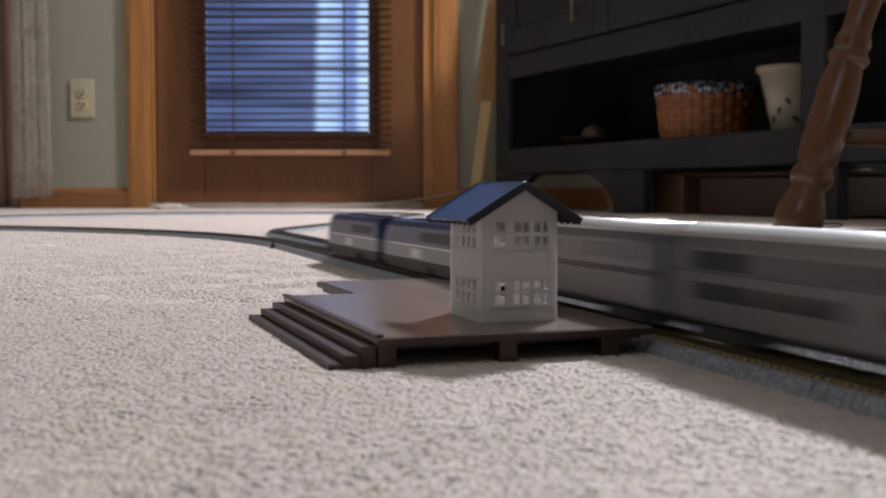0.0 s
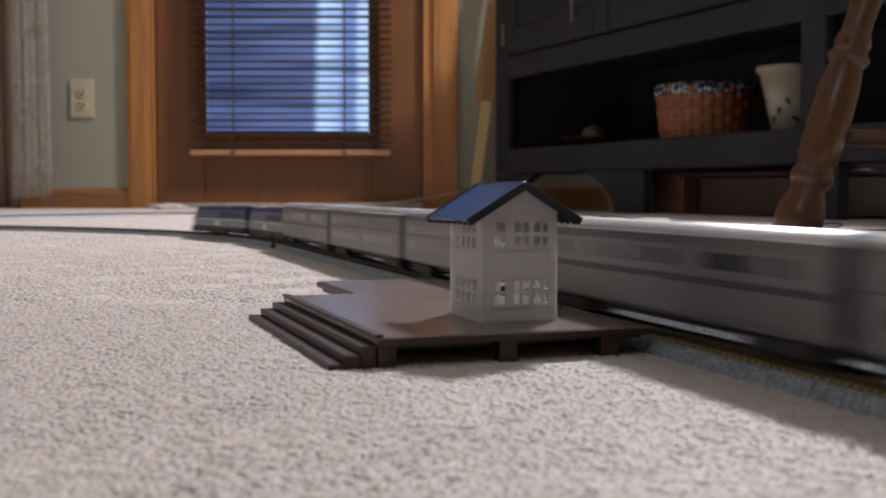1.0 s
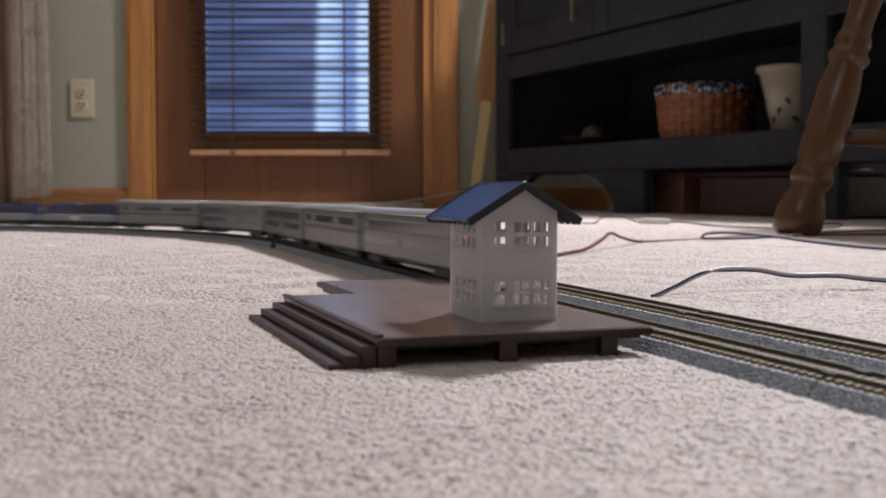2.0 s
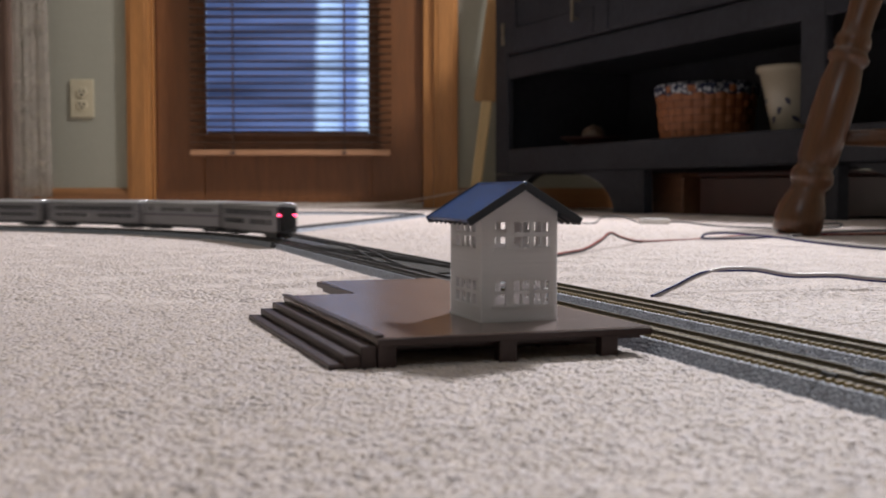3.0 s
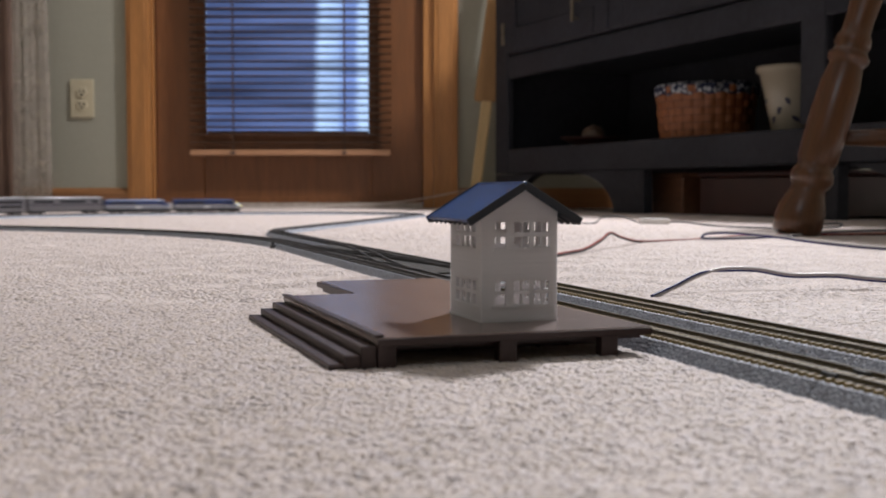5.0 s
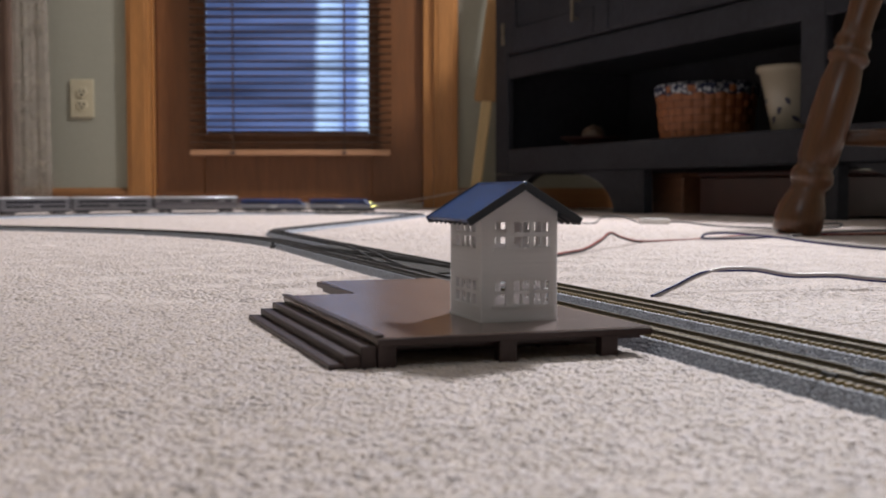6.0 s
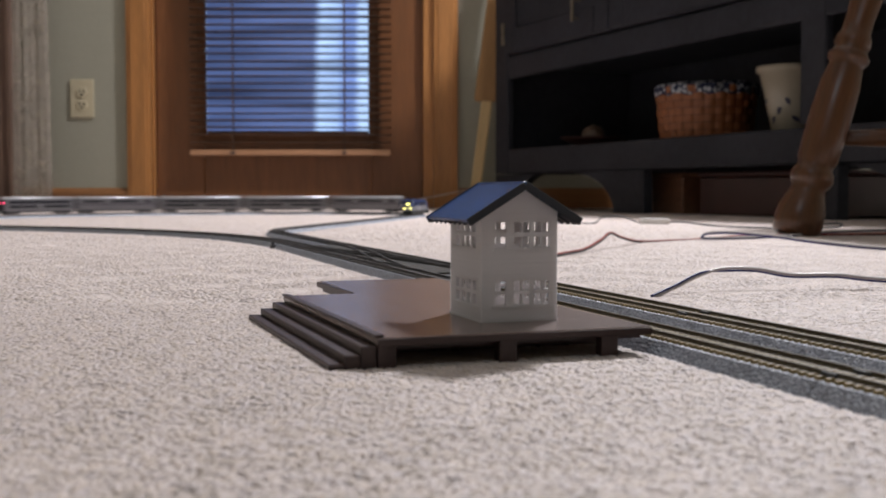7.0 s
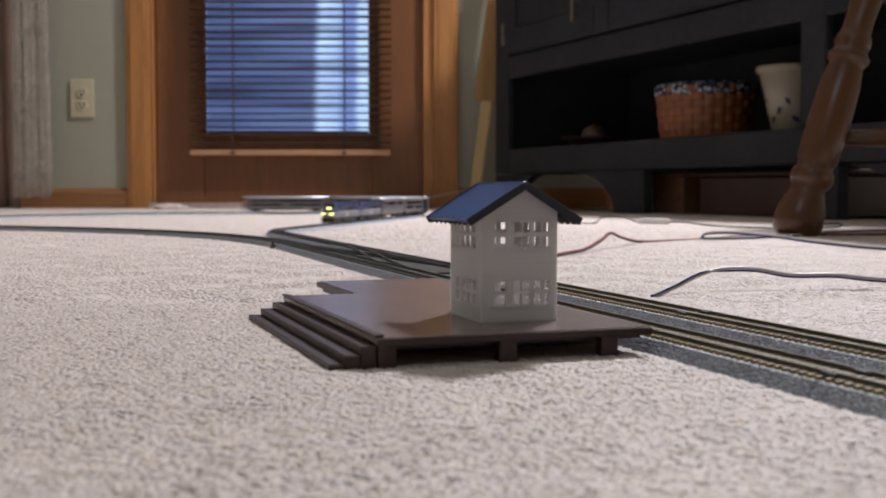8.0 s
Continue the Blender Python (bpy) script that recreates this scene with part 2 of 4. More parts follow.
def box(bm, x0, x1, y0, y1, z0, z1, bevel=0.0, seg=1):
    r = bmesh.ops.create_cube(bm, size=1.0)
    vs = r["verts"]
    for v in vs:
        v.co = Vector((x0 + (v.co.x + 0.5) * (x1 - x0), y0 + (v.co.y + 0.5) * (y1 - y0), z0 + (v.co.z + 0.5) * (z1 - z0)))
    if bevel:
        es = {e for v in vs for e in v.link_edges}
        bmesh.ops.bevel(bm, geom=list(es), offset=bevel, segments=seg, affect="EDGES", profile=0.6)
    return vs


def boxed(*a, **k):
    bm = bmesh.new()
    box(bm, *a, **k)
    return bm


def lathe(bm, profile, n=20, m=None):
    """profile: (radius, height) from bottom to top."""
    rings = []
    for r, z in profile:
        ring = []
        for i in range(n):
            a = 2 * math.pi * i / n
            v = Vector((r * math.cos(a), r * math.sin(a), z))
            ring.append(bm.verts.new(m @ v if m else v))
        rings.append(ring)
    for a, b in zip(rings, rings[1:]):
        for i in range(n):
            bm.faces.new((a[i], a[(i + 1) % n], b[(i + 1) % n], b[i]))
    bm.faces.new(rings[0][::-1])
    bm.faces.new(rings[-1])
    return bm


def prism(bm, outline, y0, y1):
    """outline in x, z drawn along y."""
    a = [bm.verts.new((x, y0, z)) for x, z in outline]
    b = [bm.verts.new((x, y1, z)) for x, z in outline]
    n = len(a)
    for i in range(n):
        bm.faces.new((a[i], a[(i + 1) % n], b[(i + 1) % n], b[i]))
    bm.faces.new(a[::-1])
    bm.faces.new(b)
    return bm


def sweep(bm, profile, stations):
    """A closed profile of (offset to the left, height) along stations (x, y, heading)."""
    rings = []
    for x, y, h in stations:
        nx, ny = -math.sin(h), math.cos(h)
        rings.append([bm.verts.new((x + o * nx, y + o * ny, z)) for o, z in profile])
    n = len(profile)
    for a, b in zip(rings, rings[1:]):
        for i in range(n):
            bm.faces.new((a[i], a[(i + 1) % n], b[(i + 1) % n], b[i]))
    bm.faces.new(rings[0][::-1])
    bm.faces.new(rings[-1])
    return bm


def tube(name, points, radius, mat, parent=None, label="", n=8, steps=8):
    """A round cord through a few bends."""
    pts = [Vector(p) for p in points]
    line = []
    for i in range(len(pts) - 1):
        p0, p1, p2, p3 = pts[max(i - 1, 0)], pts[i], pts[i + 1], pts[min(i + 2, len(pts) - 1)]
        for k in range(steps):
            t = k / steps
            line.append(0.5 * (2 * p1 + (p2 - p0) * t + (2 * p0 - 5 * p1 + 4 * p2 - p3) * t * t + (3 * p1 - p0 - 3 * p2 + p3) * t ** 3))
    line.append(pts[-1])
    bm = bmesh.new()
    rings = []
    for i, p in enumerate(line):
        d = (line[min(i + 1, len(line) - 1)] - line[max(i - 1, 0)]).normalized()
        s = d.cross(Vector((0, 0, 1)))
        s = s.normalized() if s.length > 1e-4 else Vector((1, 0, 0))
        u = s.cross(d)
        rings.append([bm.verts.new(p + radius * (math.cos(a) * s + math.sin(a) * u)) for a in [2 * math.pi * j / n for j in range(n)]])
    for a, b in zip(rings, rings[1:]):
        for i in range(n):
            bm.faces.new((a[i], a[(i + 1) % n], b[(i + 1) % n], b[i]))
    bm.faces.new(rings[0][::-1])
    bm.faces.new(rings[-1])
    return part(name, bm, mat, parent, label, True)


# ---------------------------------------------------------------- the room
NORTH, SOUTH, WEST, EAST, HIGH = 3.45, -2.6, -2.3, 2.7, 2.44
DOOR_L, DOOR_R, DOOR_H = -0.884, -0.044, 2.05


def room():
    solid("floor", boxed(WEST - 0.1, EAST + 0.1, SOUTH - 0.1, NORTH + 0.1, -0.12, 0.0004), CARPET, "beige cut-pile carpet over the whole room", "carpet", "structure")
    solid("ceiling", boxed(WEST - 0.1, EAST + 0.1, SOUTH - 0.1, NORTH + 0.1, HIGH, HIGH + 0.1), CEILING, "white painted ceiling", "ceiling", "structure")
    bm = bmesh.new()
    box(bm, WEST - 0.1, DOOR_L, NORTH, NORTH + 0.12, -0.005, HIGH)
    box(bm, DOOR_R, EAST + 0.1, NORTH, NORTH + 0.12, -0.005, HIGH)
    box(bm, DOOR_L, DOOR_R, NORTH, NORTH + 0.12, DOOR_H, HIGH)
    solid("wall_north", bm, PAINT, "sage green painted wall around a door", "wall", "structure")
    solid("wall_south", boxed(WEST - 0.1, EAST + 0.1, SOUTH - 0.12, SOUTH, -0.005, HIGH), PAINT, "sage green painted wall", "wall", "structure")
    solid("wall_west", boxed(WEST - 0.12, WEST, SOUTH, NORTH, -0.005, HIGH), PAINT, "sage green painted wall", "wall", "structure")
    solid("wall_east", boxed(EAST, EAST + 0.12, SOUTH, NORTH, -0.005, HIGH), PAINT, "sage green painted wall", "wall", "structure")
    for x0, x1 in ((WEST, -0.957), (0.047, EAST)):
        bm = bmesh.new()
        prism(bm, [(0, 0), (0.014, 0), (0.014, 0.050), (0.010, 0.060), (0.004, 0.066), (0, 0.066)], x0, x1)
        bmesh.ops.rotate(bm, verts=bm.verts[:], cent=(0, 0, 0), matrix=Matrix.Rotation(radians(-90), 3, "Z"))
        bmesh.ops.translate(bm, verts=bm.verts[:], vec=(0, NORTH, -0.004))
        solid("baseboard", bm, OAK_FLAT, "oak baseboard along the sage wall", "baseboard", "structure")
    # casing round the door
    for x0, x1 in ((-0.957, -0.886), (-0.028, 0.045)):
        bm = bmesh.new()
        box(bm, x0, x1, NORTH - 0.018, NORTH, -0.004, DOOR_H + 0.07, 0.004, 2)
        box(bm, x0 + 0.012, x1 - 0.012, NORTH - 0.021, NORTH - 0.017, -0.004, DOOR_H + 0.06, 0.0015)
        solid("trim", bm, OAK, "honey oak door casing", "door casing", "structure")
    solid("trim", boxed(-0.957, 0.045, NORTH - 0.018, NORTH, DOOR_H + 0.072, DOOR_H + 0.14, 0.004), OAK, "honey oak door casing head", "door casing", "structure")
    for x0, x1 in ((DOOR_L - 0.001, DOOR_L + 0.006), (DOOR_R - 0.016, DOOR_R + 0.015)):
        solid("trim", boxed(x0, x1, NORTH - 0.004, NORTH + 0.1, -0.004, DOOR_H, 0.001), OAK, "oak door jamb", "door jamb", "structure")


def door():
    d = thing("door_1", pose(0, 0, 0), "brown stained wooden door with a large glass light", "door", kind="structure")
    x0, x1, f, k = DOOR_L + 0.009, DOOR_R - 0.0175, NORTH + 0.018, NORTH + 0.058
    g0, g1, gz = -0.7237, -0.2228, 0.232
    part("stile", boxed(x0, g0 - 0.006, f, k, 0.018, 2.03, 0.002), DOORWOOD, d)
    part("stile", boxed(g1 + 0.006, x1, f, k, 0.018, 2.03, 0.002), DOORWOOD, d)
    part("bottom_rail", boxed(g0 - 0.0055, g1 + 0.0055, f + 0.001, k, 0.018, gz - 0.006, 0.002), DOORWOOD, d)
    part("top_rail", boxed(g0 - 0.0055, g1 + 0.0055, f + 0.001, k, 1.90, 2.03, 0.002), DOORWOOD, d)
    bm = bmesh.new()
    for a, b, c_, e in ((g0 - 0.022, g0 + 0.004, gz - 0.022, 1.92), (g1 - 0.004, g1 + 0.022, gz - 0.022, 1.92)):
        box(bm, a, b, f - 0.010, f - 0.0005, c_, e, 0.003)
    box(bm, g0 + 0.005, g1 - 0.005, f - 0.010, f - 0.0005, gz - 0.022, gz + 0.004, 0.003)
    part("glazing_bead", bm, DOORWOOD, d)
    pane = part("pane", boxed(g0, g1, f + 0.014, f + 0.020, gz, 1.90), GLASS, d)
    pane.visible_shadow = False
    for z in (0.22, 1.0, 1.82):
        bm = bmesh.new()
        lathe(bm, [(0.006, 0), (0.006, 0.09), (0.003, 0.094)], 12)
        part("hinge", bm, PULL, d, m=pose(x1 + 0.006, f - 0.003, z))
    # two added strips that block daylight leaking past the slab
    part("bottom_leak_strip", boxed(x0, x1, f - 0.004, f - 0.0005, 0.0165, 0.034, 0.001), DOORWOOD, d)
    part("side_leak_strip", boxed(x1 - 0.012, x1 + 0.001, k + 0.001, k + 0.012, 0.018, 2.03), DOORWOOD, d)
    th = thing("threshold", pose(0, 0, 0), "worn pale metal and wood door threshold", "threshold", kind="structure")
    bm = bmesh.new()
    prism(bm, [(-0.115, -0.002), (-0.105, 0.010), (-0.03, 0.016), (0.08, 0.018), (0.08, -0.004), (-0.115, -0.004)], DOOR_L + 0.007, DOOR_R - 0.0165)
    bmesh.ops.rotate(bm, verts=bm.verts[:], cent=(0, 0, 0), matrix=Matrix.Rotation(radians(90), 3, "Z"))
    for v in bm.verts:
        v.co = Vector((-v.co.x, -v.co.y, v.co.z))
    bmesh.ops.translate(bm, verts=bm.verts[:], vec=(0, NORTH, 0))
    part("sill_plate", bm, ALU, th)


def blind():
    b = thing("venetian_blind", pose(0, NORTH - 0.012, 0), "brown wooden venetian blind hanging over the door glass", "blind")
    x0, x1 = -0.765, -0.158
    bm = bmesh.new()
    n, w = 6, 0.0125
    top = [(-w + 2 * w * i / n, 0.0016 * (1 - ((2 * i / n) - 1) ** 2)) for i in range(n + 1)]
    prof = top + [(y, z - 0.0011) for y, z in reversed(top)]
    prism(bm, prof, x0, x1)
    bmesh.ops.rotate(bm, verts=bm.verts[:], cent=(0, 0, 0), matrix=Matrix.Rotation(radians(90), 3, "Z"))
    for v in bm.verts:
        v.co.x = -v.co.x
    slat = finish(bm, "slat", SLATWOOD)
    z, k = 0.2005, 0
    while z < 1.88:
        part("slat", slat, None, b, m=pose(0, 0, z, -7 + 2.5 * math.sin(k * 1.7), 0.12 * math.sin(k * 1.1), 0.05 * math.sin(k * 2.3)))
        z += 0.0222
        k += 1
    part("bottom_rail", boxed(x0, x1, -0.013, 0.013, 0.160, 0.177, 0.003, 2), RAILWOOD, b, "lighter polished bottom rail", m=pose(0, 0, 0, 0, 0, 0))
    part("head_rail", boxed(x0, x1, -0.02, 0.011, 1.89, 1.94, 0.002), SLATWOOD, b)
    for x in (-0.635, -0.298):
        bm = bmesh.new()
        for y in (-0.0135, 0.0125):
            box(bm, x - 0.0012, x + 0.0012, y - 0.0006, y + 0.0006, 0.165, 1.90)
        part("ladder_cord", bm, CORD, b)
        part("cord_button", boxed(x - 0.008, x + 0.008, -0.0155, -0.0125, 0.163, 0.172, 0.002), CORD, b)


def outlet():
    o = thing("wall_outlet", pose(-1.094, NORTH, 0.333), "ivory duplex electrical outlet on the sage wall", "outlet")
    part("cover_plate", boxed(-0.036, 0.036, -0.006, -0.0002, -0.058, 0.058, 0.0025, 2), IVORY, o)
    for z in (-0.0195, 0.0195):
        bm = bmesh.new()
        lathe(bm, [(0.0165, 0), (0.0165, 0.0022), (0.0155, 0.003)], 24, pose(0, -0.0058, z, 90))
        s = part("socket", bm, IVORY, o)
        for x, h in ((-0.0065, 0.010), (0.0065, 0.009)):
            part("slot", boxed(x - 0.0018, x + 0.0018, -0.0094, -0.0085, z + 0.002 - h / 2, z + 0.002 + h / 2), SLOT, s)
        bm = bmesh.new()
        lathe(bm, [(0.0036, 0), (0.0036, 0.0008)], 12, pose(0, -0.0085, z - 0.008, 90))
        part("slot", bm, SLOT, s)
    bm = bmesh.new()
    lathe(bm, [(0.0035, 0), (0.003, 0.0014)], 12, pose(0, -0.0058, 0, 90))
    part("screw", bm, SCREW, o)


def curtain(name, x0, x1, y, z0, z1, folds, depth, mat, label, cat="curtain"):
    bm = bmesh.new()
    nx, nz = 90, 24
    grid = []
    for j in range(nz + 1):
        row = []
        for i in range(nx + 1):
            u, w = i / nx, j / nz
            a = 2 * math.pi * folds * u
            sway = 0.010 * math.sin(3 * w + 2 * u) * (1 - w)
            yy = y + depth * (0.6 * math.sin(a) + 0.4 * math.sin(2.3 * a + 1.1 + 0.8 * w)) * (1.0 - 0.35 * w)
            row.append(bm.verts.new((x0 + (x1 - x0) * u + sway, yy, z0 + (z1 - z0) * w + 0.003 * math.sin(a) * (1 - w))))
        grid.append(row)
    for a, b in zip(grid, grid[1:]):
        for i in range(nx):
            bm.faces.new((a[i], a[i + 1], b[i + 1], b[i]))
    ob = solid(name, bm, mat, label, cat, smooth=True)
    s = ob.modifiers.new("cloth", "SOLIDIFY")
    s.thickness = 0.0012
    return ob


def window_corner():
    """The drapes at the side of the door wall."""
    curtain("brown_drape", -1.62, -1.262, NORTH - 0.075, 0.0, 2.2, 5, 0.022, DRAPE, "heavy brown drape hanging to the carpet")
    lace = curtain("lace_curtain", -1.262, -1.156, NORTH - 0.125, 0.034, 2.2, 2.2, 0.0022, LACE, "sheer cream lace curtain with embroidered flowers")
    rng = random.Random(4)
    bm = bmesh.new()
    for k in range(20):
        x, z = -1.245 + rng.uniform(-0.01, 0.080), rng.uniform(0.04, 0.70)
        for j in range(5):
            a = 2 * math.pi * j / 5 + rng.random()
            box(bm, x + 0.006 * math.cos(a) - 0.0022, x + 0.006 * math.cos(a) + 0.0022, NORTH - 0.1300, NORTH - 0.1290, z + 0.006 * math.sin(a) - 0.002, z + 0.006 * math.sin(a) + 0.002, 0.0004)
    tagged(part("flower_embroidery", bm, EMBROIDERY, lace, "small brown embroidered flowers"), kind="stuff")
    bm = bmesh.new()
    lathe(bm, [(0.012, 0), (0.012, 0.75)], 14, pose(-1.9, NORTH - 0.10, 2.2, 0, 90))
    solid("curtain_rod", bm, PULL, "dark metal curtain rod above the drapes", "curtain rod")


# ---------------------------------------------------------------- the black cabinet and what it holds
CAB = Matrix.Translation((0.165, 3.20, 0)) @ pose(0, 0, 0, 0, 0, math.degrees(math.atan2(-0.915, 0.404)))


def cabinet():
    """Local x along the front, local y away from the viewer into the depth, z up."""
    c = thing("black_cabinet", CAB, "long black painted wooden sideboard with an open shelf", "cabinet")
    L, D = 1.62, 0.42
    part("side_panel", boxed(0, 0.022, 0.0, D, 0.10, 0.77, 0.002), BLACKWOOD, c)
    part("side_panel", boxed(L - 0.022, L, 0.0, D, 0.10, 0.77, 0.002), BLACKWOOD, c)
    part("back_panel", boxed(0.024, L - 0.024, D - 0.014, D - 0.002, 0.10, 0.76), BLACKWOOD, c)
    part("bottom_shelf", boxed(0.024, L - 0.024, 0.004, D - 0.016, 0.150, 0.168, 0.002), BLACKWOOD, c)
    part("middle_shelf", boxed(0.024, L - 0.024, 0.004, D - 0.016, 0.395, 0.415, 0.002), BLACKWOOD, c)
    part("cabinet_top", boxed(-0.02, L + 0.02, -0.025, D + 0.01, 0.772, 0.80, 0.005, 2), BLACKWOOD, c)
    for x0, x1 in ((0.0, 0.075), (L - 0.075, L)):
        part("front_stile", boxed(x0, x1, -0.020, -0.001, 0.10, 0.77, 0.003), BLACKWOOD, c)
    part("front_stile", boxed(1.235, 1.30, -0.019, -0.001, 0.172, 0.77, 0.003), BLACKWOOD, c)
    part("lower_rail", boxed(0.076, L - 0.076, -0.018, -0.001, 0.10, 0.166, 0.003), BLACKWOOD, c)
    part("upper_rail", boxed(0.076, L - 0.076, -0.018, -0.001, 0.360, 0.42, 0.003), BLACKWOOD, c)
    # bracket feet with arched cut-outs
    def foot(x, w, wings):
        bm = bmesh.new()
        n = 10
        r = 0.19 if wings != (0, 1) else 0.13
        out = [(x, 0.0), (x + w, 0.0)]
        if wings[1]:
            out += [(x + w + r * (1 - math.cos(a)), 0.097 * math.sin(a)) for a in [math.pi / 2 * i / n for i in range(n + 1)]]
        else:
            out += [(x + w, 0.098)]
        if wings[0]:
            out += [(x - r * (1 - math.cos(a)), 0.097 * math.sin(a)) for a in [math.pi / 2 * (n - i) / n for i in range(n + 1)]]
        else:
            out += [(x, 0.098)]
        prism(bm, out, -0.018, 0.006)
        return part("bracket_foot", bm, BLACKWOOD, c)
    foot(0.0, 0.13, (0, 1))
    foot(0.612, 0.125, (1, 0))
    foot(1.235, 0.10, (0, 0))
    foot(L - 0.1, 0.1, (1, 0))
    for x in (0.0, L - 0.04):
        part("rear_foot", boxed(x, x + 0.04, D - 0.05, D - 0.01, 0.0, 0.098, 0.002), BLACKWOOD, c)
    for x0, x1, hx in ((0.08, 0.60, 0.05), (0.606, 1.135, 0.47)):
        d = part("cabinet_door", boxed(x0, x1, -0.024, -0.003, 0.424, 0.765, 0.003), BLACKWOOD, c)
        bm = bmesh.new()
        for a, b, e, f in ((x0, x0 + 0.06, 0.424, 0.765), (x1 - 0.06, x1, 0.424, 0.765)):
            box(bm, a + 0.002, b, -0.031, -0.0245, e + 0.002, f - 0.002, 0.002)
        box(bm, x0 + 0.061, x1 - 0.061, -0.031, -0.0245, 0.426, 0.49, 0.002)
        part("raised_frame", bm, BLACKWOOD, d)
    for x, z in ((0.074, 0.45), (0.47, 0.46)):
        bm = bmesh.new()
        lathe(bm, [(0.004, 0), (0.0055, 0.012), (0.004, 0.03), (0.0055, 0.05), (0.004, 0.06)], 10, pose(x, -0.048 if x > 0.1 else -0.034, z))
        for dz in (0.008, 0.052):
            lathe(bm, [(0.003, 0), (0.003, 0.022)], 8, pose(x, -0.026 if x > 0.1 else -0.012, z + dz, 90))
        part("door_handle", bm, PULL, c, "dull pewter bar handle")


def on_cabinet(x, y, z):
    return CAB @ Matrix.Translation((x, y, z))


def basket():
    b = thing("woven_basket", on_cabinet(0.715, 0.165, 0.168), "honey-brown woven splint basket with a flowered blue liner", "basket")
    bm = bmesh.new()
    lathe(bm, [(0.098, 0.002), (0.104, 0.06), (0.110, 0.118), (0.104, 0.118), (0.092, 0.006)], 28)
    part("inner_wall", bm, DARKWICKER, b)
    n, rows = 28, 7
    for j in range(rows):
        z0 = 0.004 + j * 0.0166
        for out in (0.0045, 0.0010):
            bm = bmesh.new()
            half = math.pi / n * 0.97
            rings = []
            for a in (-half, -half * 0.5, 0, half * 0.5, half):
                bow = out * (1 - 0.8 * (a / half) ** 2)
                ring = []
                for r0, z in ((0.0, z0), (0.0011, z0), (0.0011, z0 + 0.0150), (0.0, z0 + 0.0150)):
                    r = 0.0990 + 0.1 * z + bow + r0
                    ring.append(bm.verts.new((r * math.cos(a), r * math.sin(a), z)))
                rings.append(ring)
            for p, q in zip(rings, rings[1:]):
                for k in range(4):
                    bm.faces.new((p[k], p[(k + 1) % 4], q[(k + 1) % 4], q[k]))
            bm.faces.new(rings[0][::-1])
            bm.faces.new(rings[-1])
            shape = finish(bm, "splint", WICKER)
            for i in range(n):
                if ((i + j) % 2 == 1) == (out > 0.003):
                    part("splint", shape, None, b, m=pose(0, 0, 0, 0, 0, 360 * (i + 0.5) / n))
    bm = bmesh.new()
    m = 84
    ring = []
    for i in range(m):
        a = 2 * math.pi * i / m
        w = 0.003 * math.sin(9 * a) + 0.002 * math.sin(23 * a)
        ring.append([bm.verts.new(((0.1145 + w) * math.cos(a), (0.1145 + w) * math.sin(a), 0.100 + 0.003 * math.sin(14 * a))),
                     bm.verts.new(((0.1165 + w) * math.cos(a), (0.1165 + w) * math.sin(a), 0.1215)),
                     bm.verts.new(((0.108 + w) * math.cos(a), (0.108 + w) * math.sin(a), 0.1275)),
                     bm.verts.new(((0.102 + w) * math.cos(a), (0.102 + w) * math.sin(a), 0.09))])
    for i in range(m):
        for k in range(3):
            bm.faces.new((ring[i][k], ring[(i + 1) % m][k], ring[(i + 1) % m][k + 1], ring[i][k + 1]))
    liner = part("cloth_liner", bm, FLORAL, b, "white cloth liner with dark blue flowers", True)
    return b


def floral():
    m = material("blue_flower_cloth", (0.5, 0.5, 0.52), 0.85, vary=0.1, grain=500)
    nt = m.node_tree
    b = nt.nodes["Principled BSDF"]
    co, vo = nt.nodes.new("ShaderNodeTexCoord"), nt.nodes.new("ShaderNodeTexVoronoi")
    vo.inputs["Scale"].default_value = 95
    nt.links.new(co.outputs["Object"], vo.inputs["Vector"])
    r = nt.nodes.new("ShaderNodeValToRGB")
    r.color_ramp.interpolation = "CONSTANT"
    r.color_ramp.elements[0].color = (0.45, 0.46, 0.50, 1)
    r.color_ramp.elements[1].position, r.color_ramp.elements[1].color = 0.42, (0.012, 0.018, 0.05, 1)
    nt.links.new(vo.outputs["Distance"], r.inputs[0])
    nt.links.new(r.outputs[0], b.inputs["Base Color"])
    return m


FLORAL = floral()


